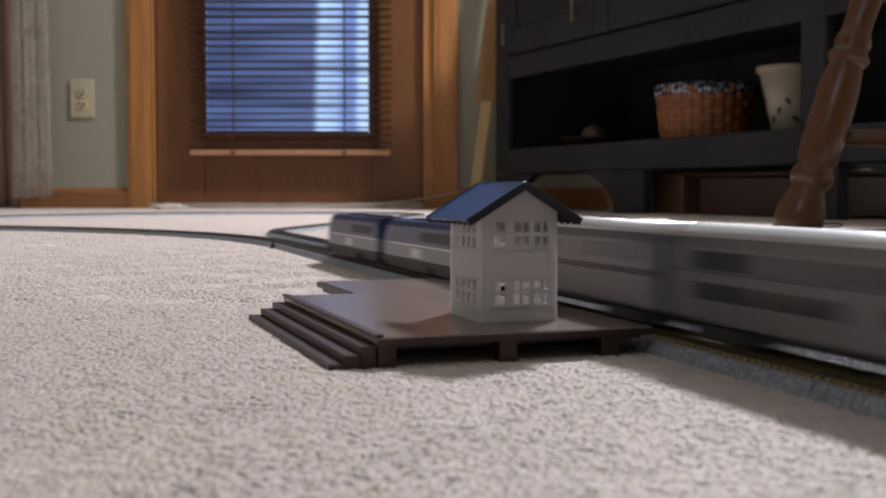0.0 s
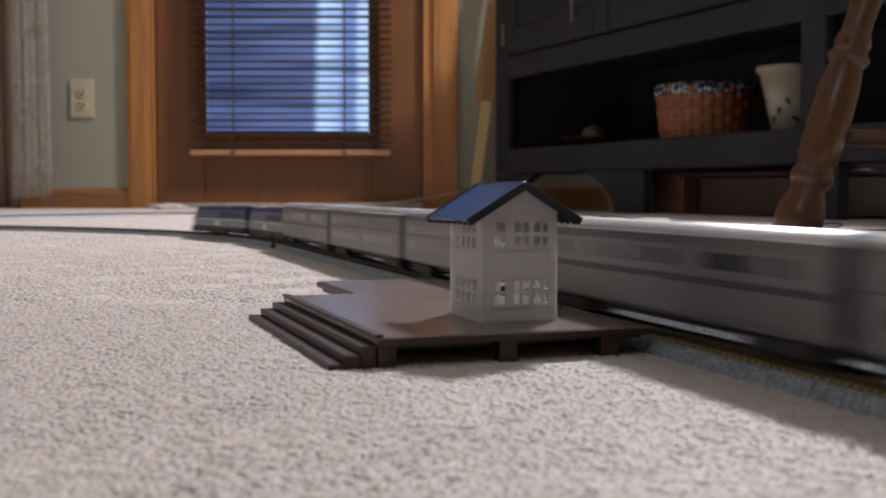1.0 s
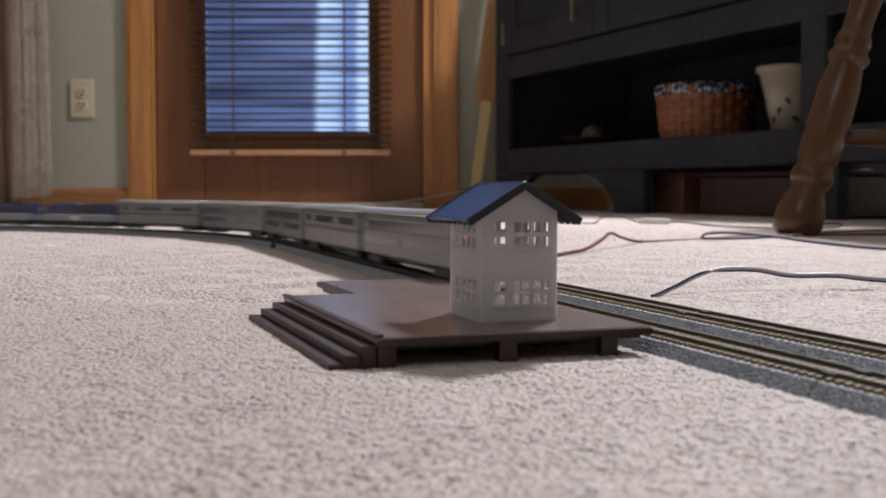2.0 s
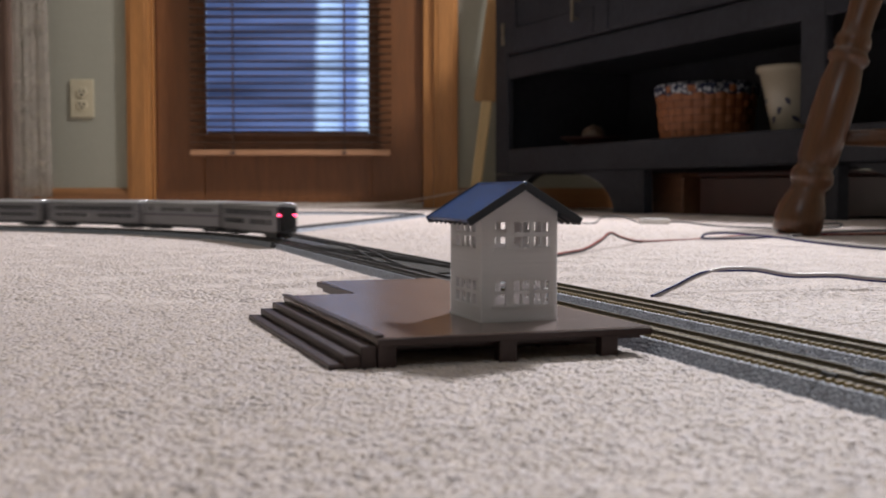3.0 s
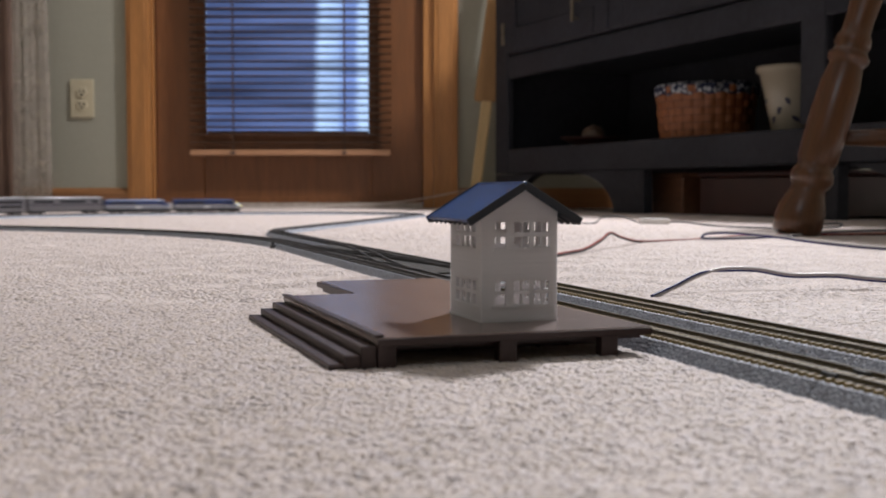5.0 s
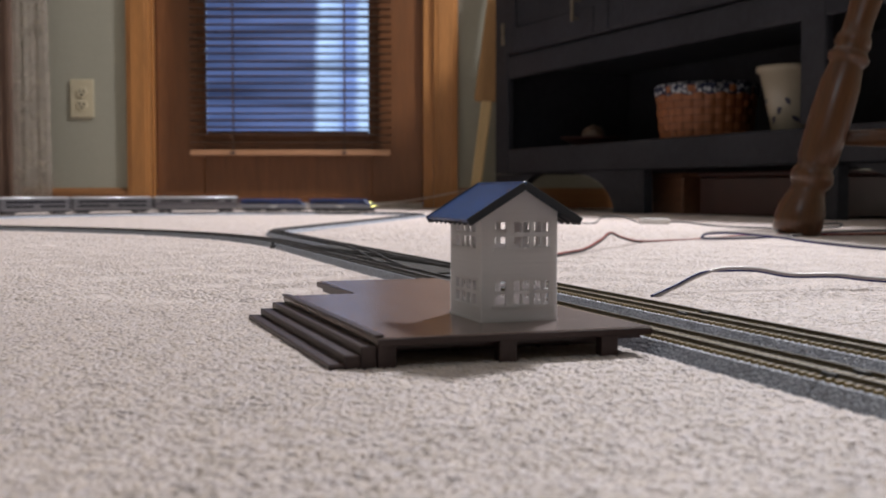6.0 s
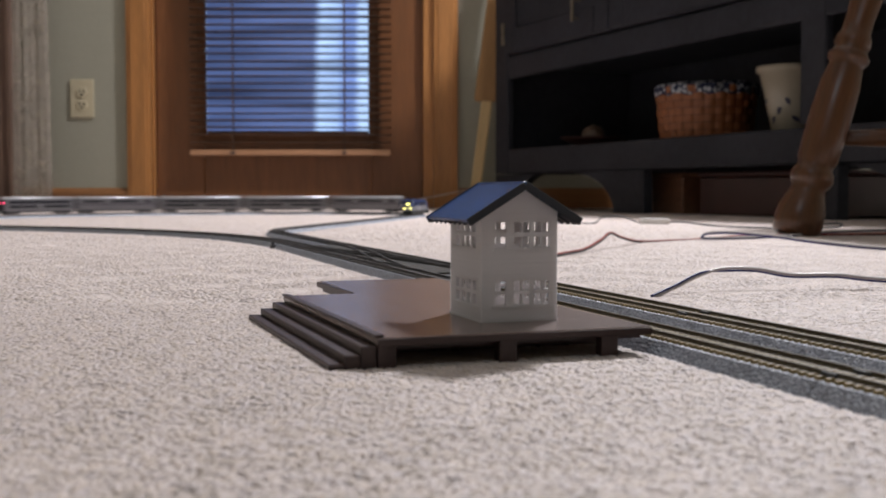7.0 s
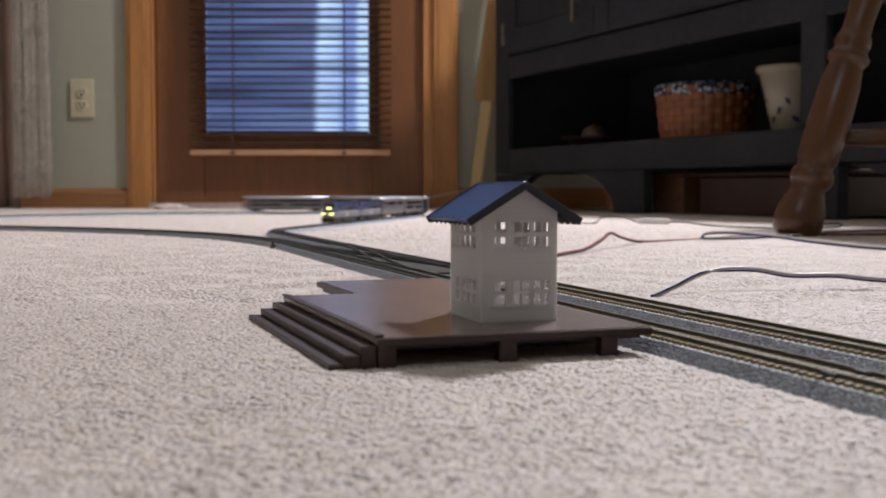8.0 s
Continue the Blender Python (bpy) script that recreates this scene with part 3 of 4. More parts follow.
def cabinet_contents():
    basket()
    k = thing("stoneware_crock", on_cabinet(1.025, 0.14, 0.168), "cream stoneware crock with a blue leaf pattern", "crock")
    bm = bmesh.new()
    lathe(bm, [(0.030, 0.0), (0.034, 0.004), (0.046, 0.06), (0.060, 0.122), (0.067, 0.126), (0.067, 0.137), (0.060, 0.138), (0.042, 0.06), (0.030, 0.01)], 32)
    part("body", bm, STONEWARE, k, smooth=True)
    rng = random.Random(2)
    for i in range(16):
        a = 2 * math.pi * i / 16
        bm = bmesh.new()
        lathe(bm, [(0.001, -0.011), (0.0045, -0.004), (0.005, 0.003), (0.0008, 0.012)], 8)
        for v in bm.verts:
            v.co.x *= 0.18
        z = 0.030 + 0.018 * (i % 3)
        part("painted_leaf", bm, STRIPE, k, m=Matrix.Translation(((0.0462 + 0.22 * (z - 0.06)) * math.cos(a), (0.0462 + 0.22 * (z - 0.06)) * math.sin(a), z)) @ Matrix.Rotation(a, 4, "Z") @ Matrix.Rotation(rng.uniform(-0.9, 0.9), 4, "X"))
    p = thing("red_dish", on_cabinet(0.245, 0.15, 0.168), "dull red glazed dish on the open shelf", "dish")
    bm = bmesh.new()
    lathe(bm, [(0.04, 0), (0.045, 0.004), (0.082, 0.022), (0.088, 0.027), (0.085, 0.028), (0.04, 0.010)], 28)
    part("body", bm, REDDISH, p, smooth=True)
    bm = bmesh.new()
    bmesh.ops.create_icosphere(bm, subdivisions=3, radius=0.030)
    for v in bm.verts:
        v.co += 0.004 * noise.noise_vector(v.co * 60)
        v.co.z *= 0.85
    solid("pine_cone_ornament", bm, BROWNGLAZE, "small rounded brown ornament lying in the dish", "ornament", m=on_cabinet(0.245, 0.15, 0.168 + 0.0345), smooth=True)
    j = thing("dark_storage_box", on_cabinet(0.82, 0.07, 0.0), "dark red-brown box pushed under the cabinet", "box")
    part("body", boxed(0, 0.40, 0, 0.24, 0, 0.082, 0.004), REDDISH, j)
    # made-up box: covers the lit wall so this opening looks dim
    k = thing("brown_cover_box", on_cabinet(0.630, 0.055, 0.0), "low brown box added under the cabinet to cover the lit wall", "box")
    part("body", boxed(0, 0.150, 0, 0.10, 0, 0.084, 0.003), BROWNBOX, k)
    part("lid", boxed(-0.003, 0.153, -0.003, 0.103, 0.0845, 0.092, 0.002), BROWNBOX, k)
    part("lid", boxed(-0.004, 0.404, -0.004, 0.244, 0.0825, 0.092, 0.003), REDDISH, j)


def chair():
    """A turned, splayed chair leg and what it carries."""
    c = thing("wooden_chair", pose(0, 0, 0), "honey-brown wooden chair with turned splayed legs", "chair")
    prof = [(0.020, 0.0), (0.0255, 0.004), (0.0275, 0.018), (0.0265, 0.032), (0.0205, 0.050), (0.0185, 0.058), (0.0225, 0.063), (0.0245, 0.070), (0.0225, 0.077), (0.0195, 0.082),
            (0.0200, 0.086), (0.0225, 0.092), (0.0232, 0.115), (0.0236, 0.145), (0.0226, 0.180), (0.0195, 0.201), (0.0185, 0.205), (0.0225, 0.210), (0.0235, 0.215), (0.0200, 0.220), (0.0180, 0.224), (0.0205, 0.230), (0.0195, 0.238), (0.0165, 0.244), (0.0160, 0.26),
            (0.0190, 0.31), (0.0215, 0.36), (0.0180, 0.41), (0.0160, 0.45)]
    feet = [((0.396, 1.275), (0.540, 1.325)), ((0.800, 1.31), (0.70, 1.36))]
    shape = None
    for (fx, fy), (tx, ty) in feet:
        d = Vector((tx - fx, ty - fy, 0.44))
        if shape is None:
            bm = bmesh.new()
            lathe(bm, [(r * 1.0, z) for r, z in prof], 28)
            shape = finish(bm, "leg", CHAIRWOOD, True)
        q = Vector((0, 0, 1)).rotation_difference(d.normalized()).to_matrix().to_4x4()
        part("leg", shape, None, c, m=Matrix.Translation((fx, fy, 0.0)) @ q)
    bm = bmesh.new()
    lathe(bm, [(0.008, 0), (0.011, 0.10), (0.014, 0.19), (0.011, 0.28), (0.008, 0.38)], 16, pose(0.425, 1.300, 0.112, 0, 90, 3))
    part("stretcher", bm, CHAIRWOOD, c, smooth=True)
    bm = bmesh.new()
    box(bm, 0.50, 0.84, 1.30, 1.72, 0.44, 0.475, 0.012, 3)
    part("seat", bm, CHAIRWOOD, c)


def leaning_board():
    """A pale wooden paddle leaning in the corner by the cabinet."""
    b = thing("wooden_paddle", pose(0.086, 3.31, -0.004, -3.0, 6.2, 0), "pale wooden paddle leaning against the wall", "paddle")
    bm = bmesh.new()
    prism(bm, [(-0.014, 0.0), (0.016, 0.0), (0.024, 0.322), (-0.008, 0.322)], -0.011, 0.011)
    bmesh.ops.bevel(bm, geom=bm.edges[:], offset=0.003, segments=1, affect="EDGES")
    part("handle", bm, PINE, b)
    bm = bmesh.new()
    prism(bm, [(-0.030, 0.325), (-0.022, 0.318), (0.040, 0.322), (0.052, 0.335), (0.048, 0.92), (-0.016, 0.92)], -0.009, 0.009)
    bmesh.ops.bevel(bm, geom=bm.edges[:], offset=0.003, segments=1, affect="EDGES")
    part("blade", bm, BLADE, b, "darker flat blade")


# ---------------------------------------------------------------- the railway
PATH_START = (0.1218 + 0.45 * 0.30995, 0.2 - 0.45 * 0.95075, 1.8859)
LEAD = 0.45
PATH = [(0.8179 + LEAD, 0.0), (0.62656, 1.27681), (1.40296, -1.84398), (0.05777, 0.0), (0.40935, -4.48862), (0.8557, 0.0), (0.12080, 3.99699), (0.62, 0.0)]


def along(s):
    """Place and heading at s metres from where the train was first in sight; negative runs back."""
    s += LEAD
    x, y, h = PATH_START
    for i, (length, k) in enumerate(PATH):
        d = s if (s < length or i == len(PATH) - 1) else length
        if k:
            x += (math.sin(h + k * d) - math.sin(h)) / k
            y -= (math.cos(h + k * d) - math.cos(h)) / k
        else:
            x += d * math.cos(h)
            y += d * math.sin(h)
        h += k * d
        s -= d
        if d < length or s <= 0:
            break
    return x, y, h


ROADBED = [(-0.0125, -0.004), (-0.0125, 0.0004), (-0.0092, 0.0046), (0.0092, 0.0046), (0.0125, 0.0004), (0.0125, -0.004)]
TIE_MESH = None


def rail_profile(o):
    return [(o - 0.0009, 0.0055), (o - 0.0009, 0.0058), (o - 0.0003, 0.0060), (o - 0.0004, 0.0068), (o + 0.0004, 0.0068), (o + 0.0003, 0.0060), (o + 0.0009, 0.0058), (o + 0.0009, 0.0055)]


def track_section(where, s0, s1, single_ties):
    n = max(2, int((s1 - s0) / 0.02) + 1)
    st = [where(s0 + (s1 - s0) * i / n) for i in range(n + 1)]
    t = thing("track_section", pose(0, 0, 0), "model railway track on grey moulded roadbed lying on the carpet", "model track", "model railway track")
    bm = bmesh.new()
    sweep(bm, ROADBED, st)
    part("roadbed", bm, BALLAST, t)
    for o in (-0.0047, 0.0047):
        bm = bmesh.new()
        sweep(bm, rail_profile(o), st)
        part("rail", bm, RAIL if single_ties else RAILDARK, t)
    global TIE_MESH
    if TIE_MESH is None:
        TIE_MESH = finish(boxed(-0.0009, 0.0009, -0.0078, 0.0078, 0.0042, 0.0056, 0.0002), "tie", TIE)
    k = int((s1 - s0) / 0.0034)
    if single_ties:
        for i in range(k):
            x, y, h = where(s0 + (i + 0.5) * (s1 - s0) / k)
            part("tie", TIE_MESH, None, t, m=pose(x, y, 0, 0, 0, math.degrees(h)))
    else:
        bm = bmesh.new()
        for i in range(k):
            x, y, h = where(s0 + (i + 0.5) * (s1 - s0) / k)
            m = pose(x, y, 0, 0, 0, math.degrees(h))
            vs = [bm.verts.new(m @ Vector((a * 0.0009, b * 0.0078, z))) for z in (0.0044, 0.0056) for a, b in ((-1, -1), (1, -1), (1, 1), (-1, 1))]
            for f in ((4, 5, 6, 7), (0, 1, 5, 4), (1, 2, 6, 5), (2, 3, 7, 6), (3, 0, 4, 7)):
                bm.faces.new([vs[j] for j in f])
        tagged(part("tie_moulding", bm, DARKTIE, t), kind="stuff")
    # joiner at the end of the section
    x, y, h = st[0]
    bm = bmesh.new()
    for o in (-0.0047, 0.0047):
        box(bm, -0.003, 0.003, o - 0.0013, o + 0.0013, 0.0050, 0.0066, 0.0003)
    part("rail_joiner", bm, DARKRAIL, t, m=pose(x, y, 0, 0, 0, math.degrees(h)))
    return t


FAR_GAP = 0.0367


def far_line(s):
    """The straight beside the near line, running the same way."""
    h = 1.8859
    x0, y0 = 0.030, 0.6
    return x0 + s * math.cos(h), y0 + s * math.sin(h), h


def railway():
    total = sum(p[0] for p in PATH) - LEAD
    s = -0.42
    while s < total - 0.02:
        e = min(s + 0.248, total)
        track_section(along, s, e - 0.0004, s < 0.2 and s > -0.2)
        s = e
    s = -0.60
    while s < -0.02:
        track_section(far_line, s, min(s + 0.20, 0.0), s > -0.45)
        s += 0.20
    # scissors crossover between the two lines
    t = thing("track_crossover", pose(0, 0, 0), "scissors crossover of dark rails between the two tracks", "model track", "model railway track")
    h = 1.8859
    bm = bmesh.new()
    a, b = 0.42, 0.80
    st = [along(a + (b - a) * i / 8) for i in range(9)]
    sweep(bm, [(-0.0262, -0.003), (-0.0262, 0.0044), (-0.0100, 0.0044), (-0.0100, -0.003)], st)
    part("centre_bed", bm, DARKRAIL, t, "dark centre plate between the tracks")
    for flip in (0, 1):
        for o in (-0.0047, 0.0047):
            bm = bmesh.new()
            st = []
            for i in range(25):
                u = i / 24
                e = u * u * (3 - 2 * u)
                x, y, hh = along(a + 0.02 + (b - a - 0.04) * u)
                off = -FAR_GAP * (1 - e if flip else e) 
                st.append((x - off * math.sin(h), y + off * math.cos(h), h))
            sweep(bm, [(p, z + 0.0002) for p, z in rail_profile(o)], st)
            part("crossing_rail", bm, RAILDARK, t)
    for i in range(70):
        x, y, hh = along(a + 0.02 + (b - a - 0.04) * (i + 0.5) / 70)
        m = pose(x + 0.5 * FAR_GAP * math.sin(h), y - 0.5 * FAR_GAP * math.cos(h), 0, 0, 0, math.degrees(h))
        part("crossing_tie", CROSS_TIE, None, t, m=m)
    # switch machine levers at the joints
    for s in (0.835,):
        x, y, hh = along(s)
        lev = thing("switch_lever", pose(x + 0.0135 * -math.sin(hh), y + 0.0135 * math.cos(hh), 0, 0, 0, math.degrees(hh)), "small black switch lever at the roadbed edge", "switch lever", "switch levers")
        part("base", boxed(-0.004, 0.004, -0.004, 0.0010, -0.002, 0.0040, 0.0006), DARKRAIL, lev)
        part("lever", boxed(-0.001, 0.001, -0.002, 0.0004, 0.0038, 0.0062, 0.0003), DARKRAIL, lev)


CROSS_TIE = finish(boxed(-0.0009, 0.0009, -0.0105, 0.0105, 0.0040, 0.0056, 0.0002), "crossing_tie", DARKTIE)


# ---------------------------------------------------------------- the station
STATION = pose(-0.0184, 0.3143, 0, 0, 0, 19.0)


def platform():
    p = thing("station_platform", STATION, "dark brown moulded model station platform with steps", "model platform")
    top, thick = 0.0092, 0.0020
    W, L, NOTCH_U, NOTCH_V = 0.0866, 0.2035, 0.0300, 0.1365
    bm = bmesh.new()
    out = [(0, 0), (W, 0), (W, L), (NOTCH_U, L), (NOTCH_U, NOTCH_V), (0, NOTCH_V)]
    lo = [bm.verts.new((x, y, top - thick)) for x, y in out]
    hi = [bm.verts.new((x, y, top)) for x, y in out]
    for i in range(6):
        bm.faces.new((lo[i], lo[(i + 1) % 6], hi[(i + 1) % 6], hi[i]))
    bm.faces.new(lo[::-1])
    bm.faces.new(hi)
    bmesh.ops.bevel(bm, geom=bm.edges[:], offset=0.0003, segments=1, affect="EDGES")
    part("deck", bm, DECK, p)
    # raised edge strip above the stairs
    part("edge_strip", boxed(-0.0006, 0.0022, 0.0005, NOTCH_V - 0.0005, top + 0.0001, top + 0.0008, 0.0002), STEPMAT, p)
    # added dark strip, painting the deck's front edge as shaded
    part("front_shade_strip", boxed(0.0001, W - 0.0001, -0.0008, -0.0001, top - thick - 0.0004, top - 0.0003, 0.0002), STEPMAT, p)
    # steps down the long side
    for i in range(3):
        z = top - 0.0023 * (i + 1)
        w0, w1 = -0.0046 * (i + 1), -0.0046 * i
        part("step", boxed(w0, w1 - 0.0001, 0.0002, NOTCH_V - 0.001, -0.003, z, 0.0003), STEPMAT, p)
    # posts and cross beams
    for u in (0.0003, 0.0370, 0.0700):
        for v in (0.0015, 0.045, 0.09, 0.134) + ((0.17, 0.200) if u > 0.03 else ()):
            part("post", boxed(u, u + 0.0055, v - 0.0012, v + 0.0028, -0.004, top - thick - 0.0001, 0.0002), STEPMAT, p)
    # added panel hiding the lit carpet behind, to keep the underside dark
    part("underdeck_blocker", boxed(0.0075, W - 0.002, 0.028, 0.0295, -0.003, top - thick - 0.0001), STEPMAT, p)
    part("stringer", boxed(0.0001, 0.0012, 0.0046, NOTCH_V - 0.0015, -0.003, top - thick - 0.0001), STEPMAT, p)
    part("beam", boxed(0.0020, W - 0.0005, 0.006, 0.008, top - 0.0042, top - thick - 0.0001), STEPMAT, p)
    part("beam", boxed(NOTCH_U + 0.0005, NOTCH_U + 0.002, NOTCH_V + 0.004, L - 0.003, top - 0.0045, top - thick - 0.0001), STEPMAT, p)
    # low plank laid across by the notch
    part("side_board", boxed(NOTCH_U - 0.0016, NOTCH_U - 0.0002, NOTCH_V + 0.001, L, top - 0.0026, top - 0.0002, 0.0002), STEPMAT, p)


def wall_with_windows(width, height, thick, cols, rows):
    """A wall in the xz plane, its openings cut through, as one mesh of bars and panels."""
    xs = sorted({0.0, width, *[c for p in cols for c in p]})
    zs = sorted({0.0, height, *[r for p in rows for r in p]})
    nx, nz = len(xs) - 1, len(zs) - 1

    def filled(i, j):
        if not (0 <= i < nx and 0 <= j < nz):
            return False
        cx, cz = (xs[i] + xs[i + 1]) / 2, (zs[j] + zs[j + 1]) / 2
        return not (any(p < cx < q for p, q in cols) and any(p < cz < q for p, q in rows))

    bm = bmesh.new()
    v = {(i, j, k): bm.verts.new((x, k * thick, z)) for i, x in enumerate(xs) for j, z in enumerate(zs) for k in (0, 1)}
    for i in range(nx):
        for j in range(nz):
            if not filled(i, j):
                continue
            bm.faces.new((v[i, j, 0], v[i + 1, j, 0], v[i + 1, j + 1, 0], v[i, j + 1, 0]))
            bm.faces.new((v[i, j, 1], v[i, j + 1, 1], v[i + 1, j + 1, 1], v[i + 1, j, 1]))
            for di, dj, p, q in ((-1, 0, (i, j), (i, j + 1)), (1, 0, (i + 1, j + 1), (i + 1, j)), (0, -1, (i + 1, j), (i, j)), (0, 1, (i, j + 1), (i + 1, j + 1))):
                if not filled(i + di, j + dj):
                    bm.faces.new((v[(*p, 0)], v[(*q, 0)], v[(*q, 1)], v[(*p, 1)]))
    return bm


def station_house():
    """A white two-storey printed signal house; local x along its front, y to the back."""
    W, D, T = 0.0256, 0.0300, 0.0010
    H, PEAK = 0.0345, 0.0423
    m = Matrix.Translation((0.0120, 0.3508, 0.0093)) @ pose(0, 0, 0, 0, 0, 18.4)
    h = thing("station_house", m, "white two-storey model station house with a dark blue gable roof", "model house")
    rows = [(0.0052, 0.0086), (0.0096, 0.0126), (0.0232, 0.0266), (0.0280, 0.0312)]
    front = [(0.0045, 0.0082), (0.0109, 0.0133), (0.0139, 0.0161), (0.0177, 0.0201), (0.0207, 0.0228)]
    bm = wall_with_windows(W, H, T, front, rows)
    a = [bm.verts.new(v) for v in ((0, 0, H), (W, 0, H), (W / 2, 0, PEAK), (0, T, H), (W, T, H), (W / 2, T, PEAK))]
    for f in ((0, 1, 2), (3, 5, 4), (0, 2, 5, 3), (1, 4, 5, 2)):
        bm.faces.new([a[i] for i in f])
    part("front_wall", bm, WHITEPLA, h)
    bm = wall_with_windows(W, H, T, front, rows)
    a = [bm.verts.new(v) for v in ((0, 0, H), (W, 0, H), (W / 2, 0, PEAK), (0, T, H), (W, T, H), (W / 2, T, PEAK))]
    for f in ((0, 1, 2), (3, 5, 4), (0, 2, 5, 3), (1, 4, 5, 2)):
        bm.faces.new([a[i] for i in f])
    part("back_wall", bm, WHITEPLA, h, m=pose(0, D - T, 0))
    cols = [(0.0040 + 0.0052 * i, 0.0040 + 0.0052 * i + 0.0034) for i in range(4)]
    for x in (T, W):
        bm = wall_with_windows(D - 2 * T - 0.0002, H, T, cols, rows)
        part("side_wall", bm, WHITEPLA, h, m=pose(x, T + 0.0001, 0, 0, 0, 90))
    # window surrounds, sills and the string course
    for z in (0.0043, 0.0223):
        part("sill_band", boxed(0.0036, W - 0.0022, -0.0004, -0.00002, z, z + 0.0006), WHITEPLA, h)
        part("sill_band", boxed(-0.0004, -0.00002, 0.003, D - 0.003, z, z + 0.0006), WHITEPLA, h)
    for z in (0.0131, 0.0316):
        part("lintel_band", boxed(0.0036, W - 0.0022, -0.0003, -0.00002, z, z + 0.0005), WHITEPLA, h)
        part("lintel_band", boxed(-0.0003, -0.00002, 0.003, D - 0.003, z, z + 0.0005), WHITEPLA, h)
    part("plinth", boxed(-0.0002, W + 0.0002, -0.0002, D + 0.0002, -0.0002, 0.0007, 0.0001), WHITEPLA, h)
    part("upper_floor", boxed(T + 0.0001, W - T - 0.0001, T + 0.0001, D - T - 0.0001, 0.0168, 0.0178), WHITEPLA, h)
    # roof: two slabs meeting on the ridge, overhanging all round
    slope = math.atan2(PEAK - H, W / 2)
    over = 0.0068
    run_ = (W / 2) / math.cos(slope) + over
    for sgn in (-1, 1):
        bm = bmesh.new()
        box(bm, 0, run_, -0.0042, D + 0.0062, 0, 0.0011, 0.0002)
        if sgn < 0:
            for v in bm.verts:
                v.co.x = -v.co.x
        s = part("roof_slope", bm, ROOFBLUE, h, "glossy dark blue roof slope" if sgn < 0 else "", m=pose(W / 2, 0, PEAK + 0.0003, 0, math.degrees(slope) * sgn, 0))
        for y0 in (-0.0050, D + 0.0063):
            bm = bmesh.new()
            box(bm, 0, run_ + 0.0002, y0, y0 + 0.0007, -0.0011, 0.0014, 0.0001)
            if sgn < 0:
                for v in bm.verts:
                    v.co.x = -v.co.x
            part("verge_board", bm, VERGE, s)
        for i in range(9):
            y = -0.0030 + (D + 0.0075) * i / 8
            bm = bmesh.new()
            box(bm, run_ - over + 0.0008, run_ - 0.0003, y, y + 0.0012, -0.0013, -0.00005)
            if sgn < 0:
                for v in bm.verts:
                    v.co.x = -v.co.x
            part("rafter_tail", bm, VERGE, s)
    part("ridge_cap", boxed(W / 2 - 0.0008, W / 2 + 0.0008, -0.0045, D + 0.0066, PEAK + 0.0006, PEAK + 0.0017, 0.0003), ROOFBLUE, h)


# ---------------------------------------------------------------- the train
RAILTOP = 0.0070


def hull(length, half, profile, taper=None):
    """A body drawn along x from a half profile of (y, z), mirrored; taper(x) moves end rings."""
    full = profile + [(-y, z) for y, z in reversed(profile)]
    bm = bmesh.new()
    xs = [-length / 2, -length / 2 + 0.0006, length / 2 - 0.0006, length / 2] if not taper else taper
    rings = []
    for i, x in enumerate(xs):
        f = 0.95 if (not taper and i in (0, len(xs) - 1)) else 1.0
        zc = 0.02
        rings.append([bm.verts.new((x, y * f, zc + (z - zc) * f)) for y, z in full])
    n = len(full)
    for a, b in zip(rings, rings[1:]):
        for i in range(n):
            bm.faces.new((a[i], a[(i + 1) % n], b[(i + 1) % n], b[i]))
    bm.faces.new(rings[0][::-1])
    bm.faces.new(rings[-1])
    return bm


WHEEL_MESH = None


def bogie(parent, x, length):
    global WHEEL_MESH
    b = part("bogie", boxed(x - length / 2, x + length / 2, -0.0080, 0.0080, 0.0014, 0.0061, 0.0006), UNDER, parent, "black bogie frame")
    if WHEEL_MESH is None:
        bm = bmesh.new()
        lathe(bm, [(0.0026, -0.0052), (0.0026, -0.0046), (0.0030, -0.0044), (0.0030, -0.0040), (0.0008, -0.0039), (0.0008, 0.0039), (0.0030, 0.0040), (0.0030, 0.0044), (0.0026, 0.0046), (0.0026, 0.0052)], 16, pose(0, 0, 0, 90))
        WHEEL_MESH = finish(bm, "wheelset", WHEEL)
    for dx in (-0.0088, 0.0088):
        part("wheelset", WHEEL_MESH, None, b, m=pose(x + dx, 0, 0.0027))
    for dx in (-0.0088, 0, 0.0088):
        for y in (-1, 1):
            part("axle_box", boxed(x + dx - 0.0016, x + dx + 0.0016, min(y * 0.0073, y * 0.0082), max(y * 0.0073, y * 0.0082), 0.0016, 0.0058, 0.0003), UNDER, b)


CAR_LEN, CAR_PITCH = 0.1765, 0.1850
LOCO_LEN, LOCO_PITCH = 0.1420, 0.1500


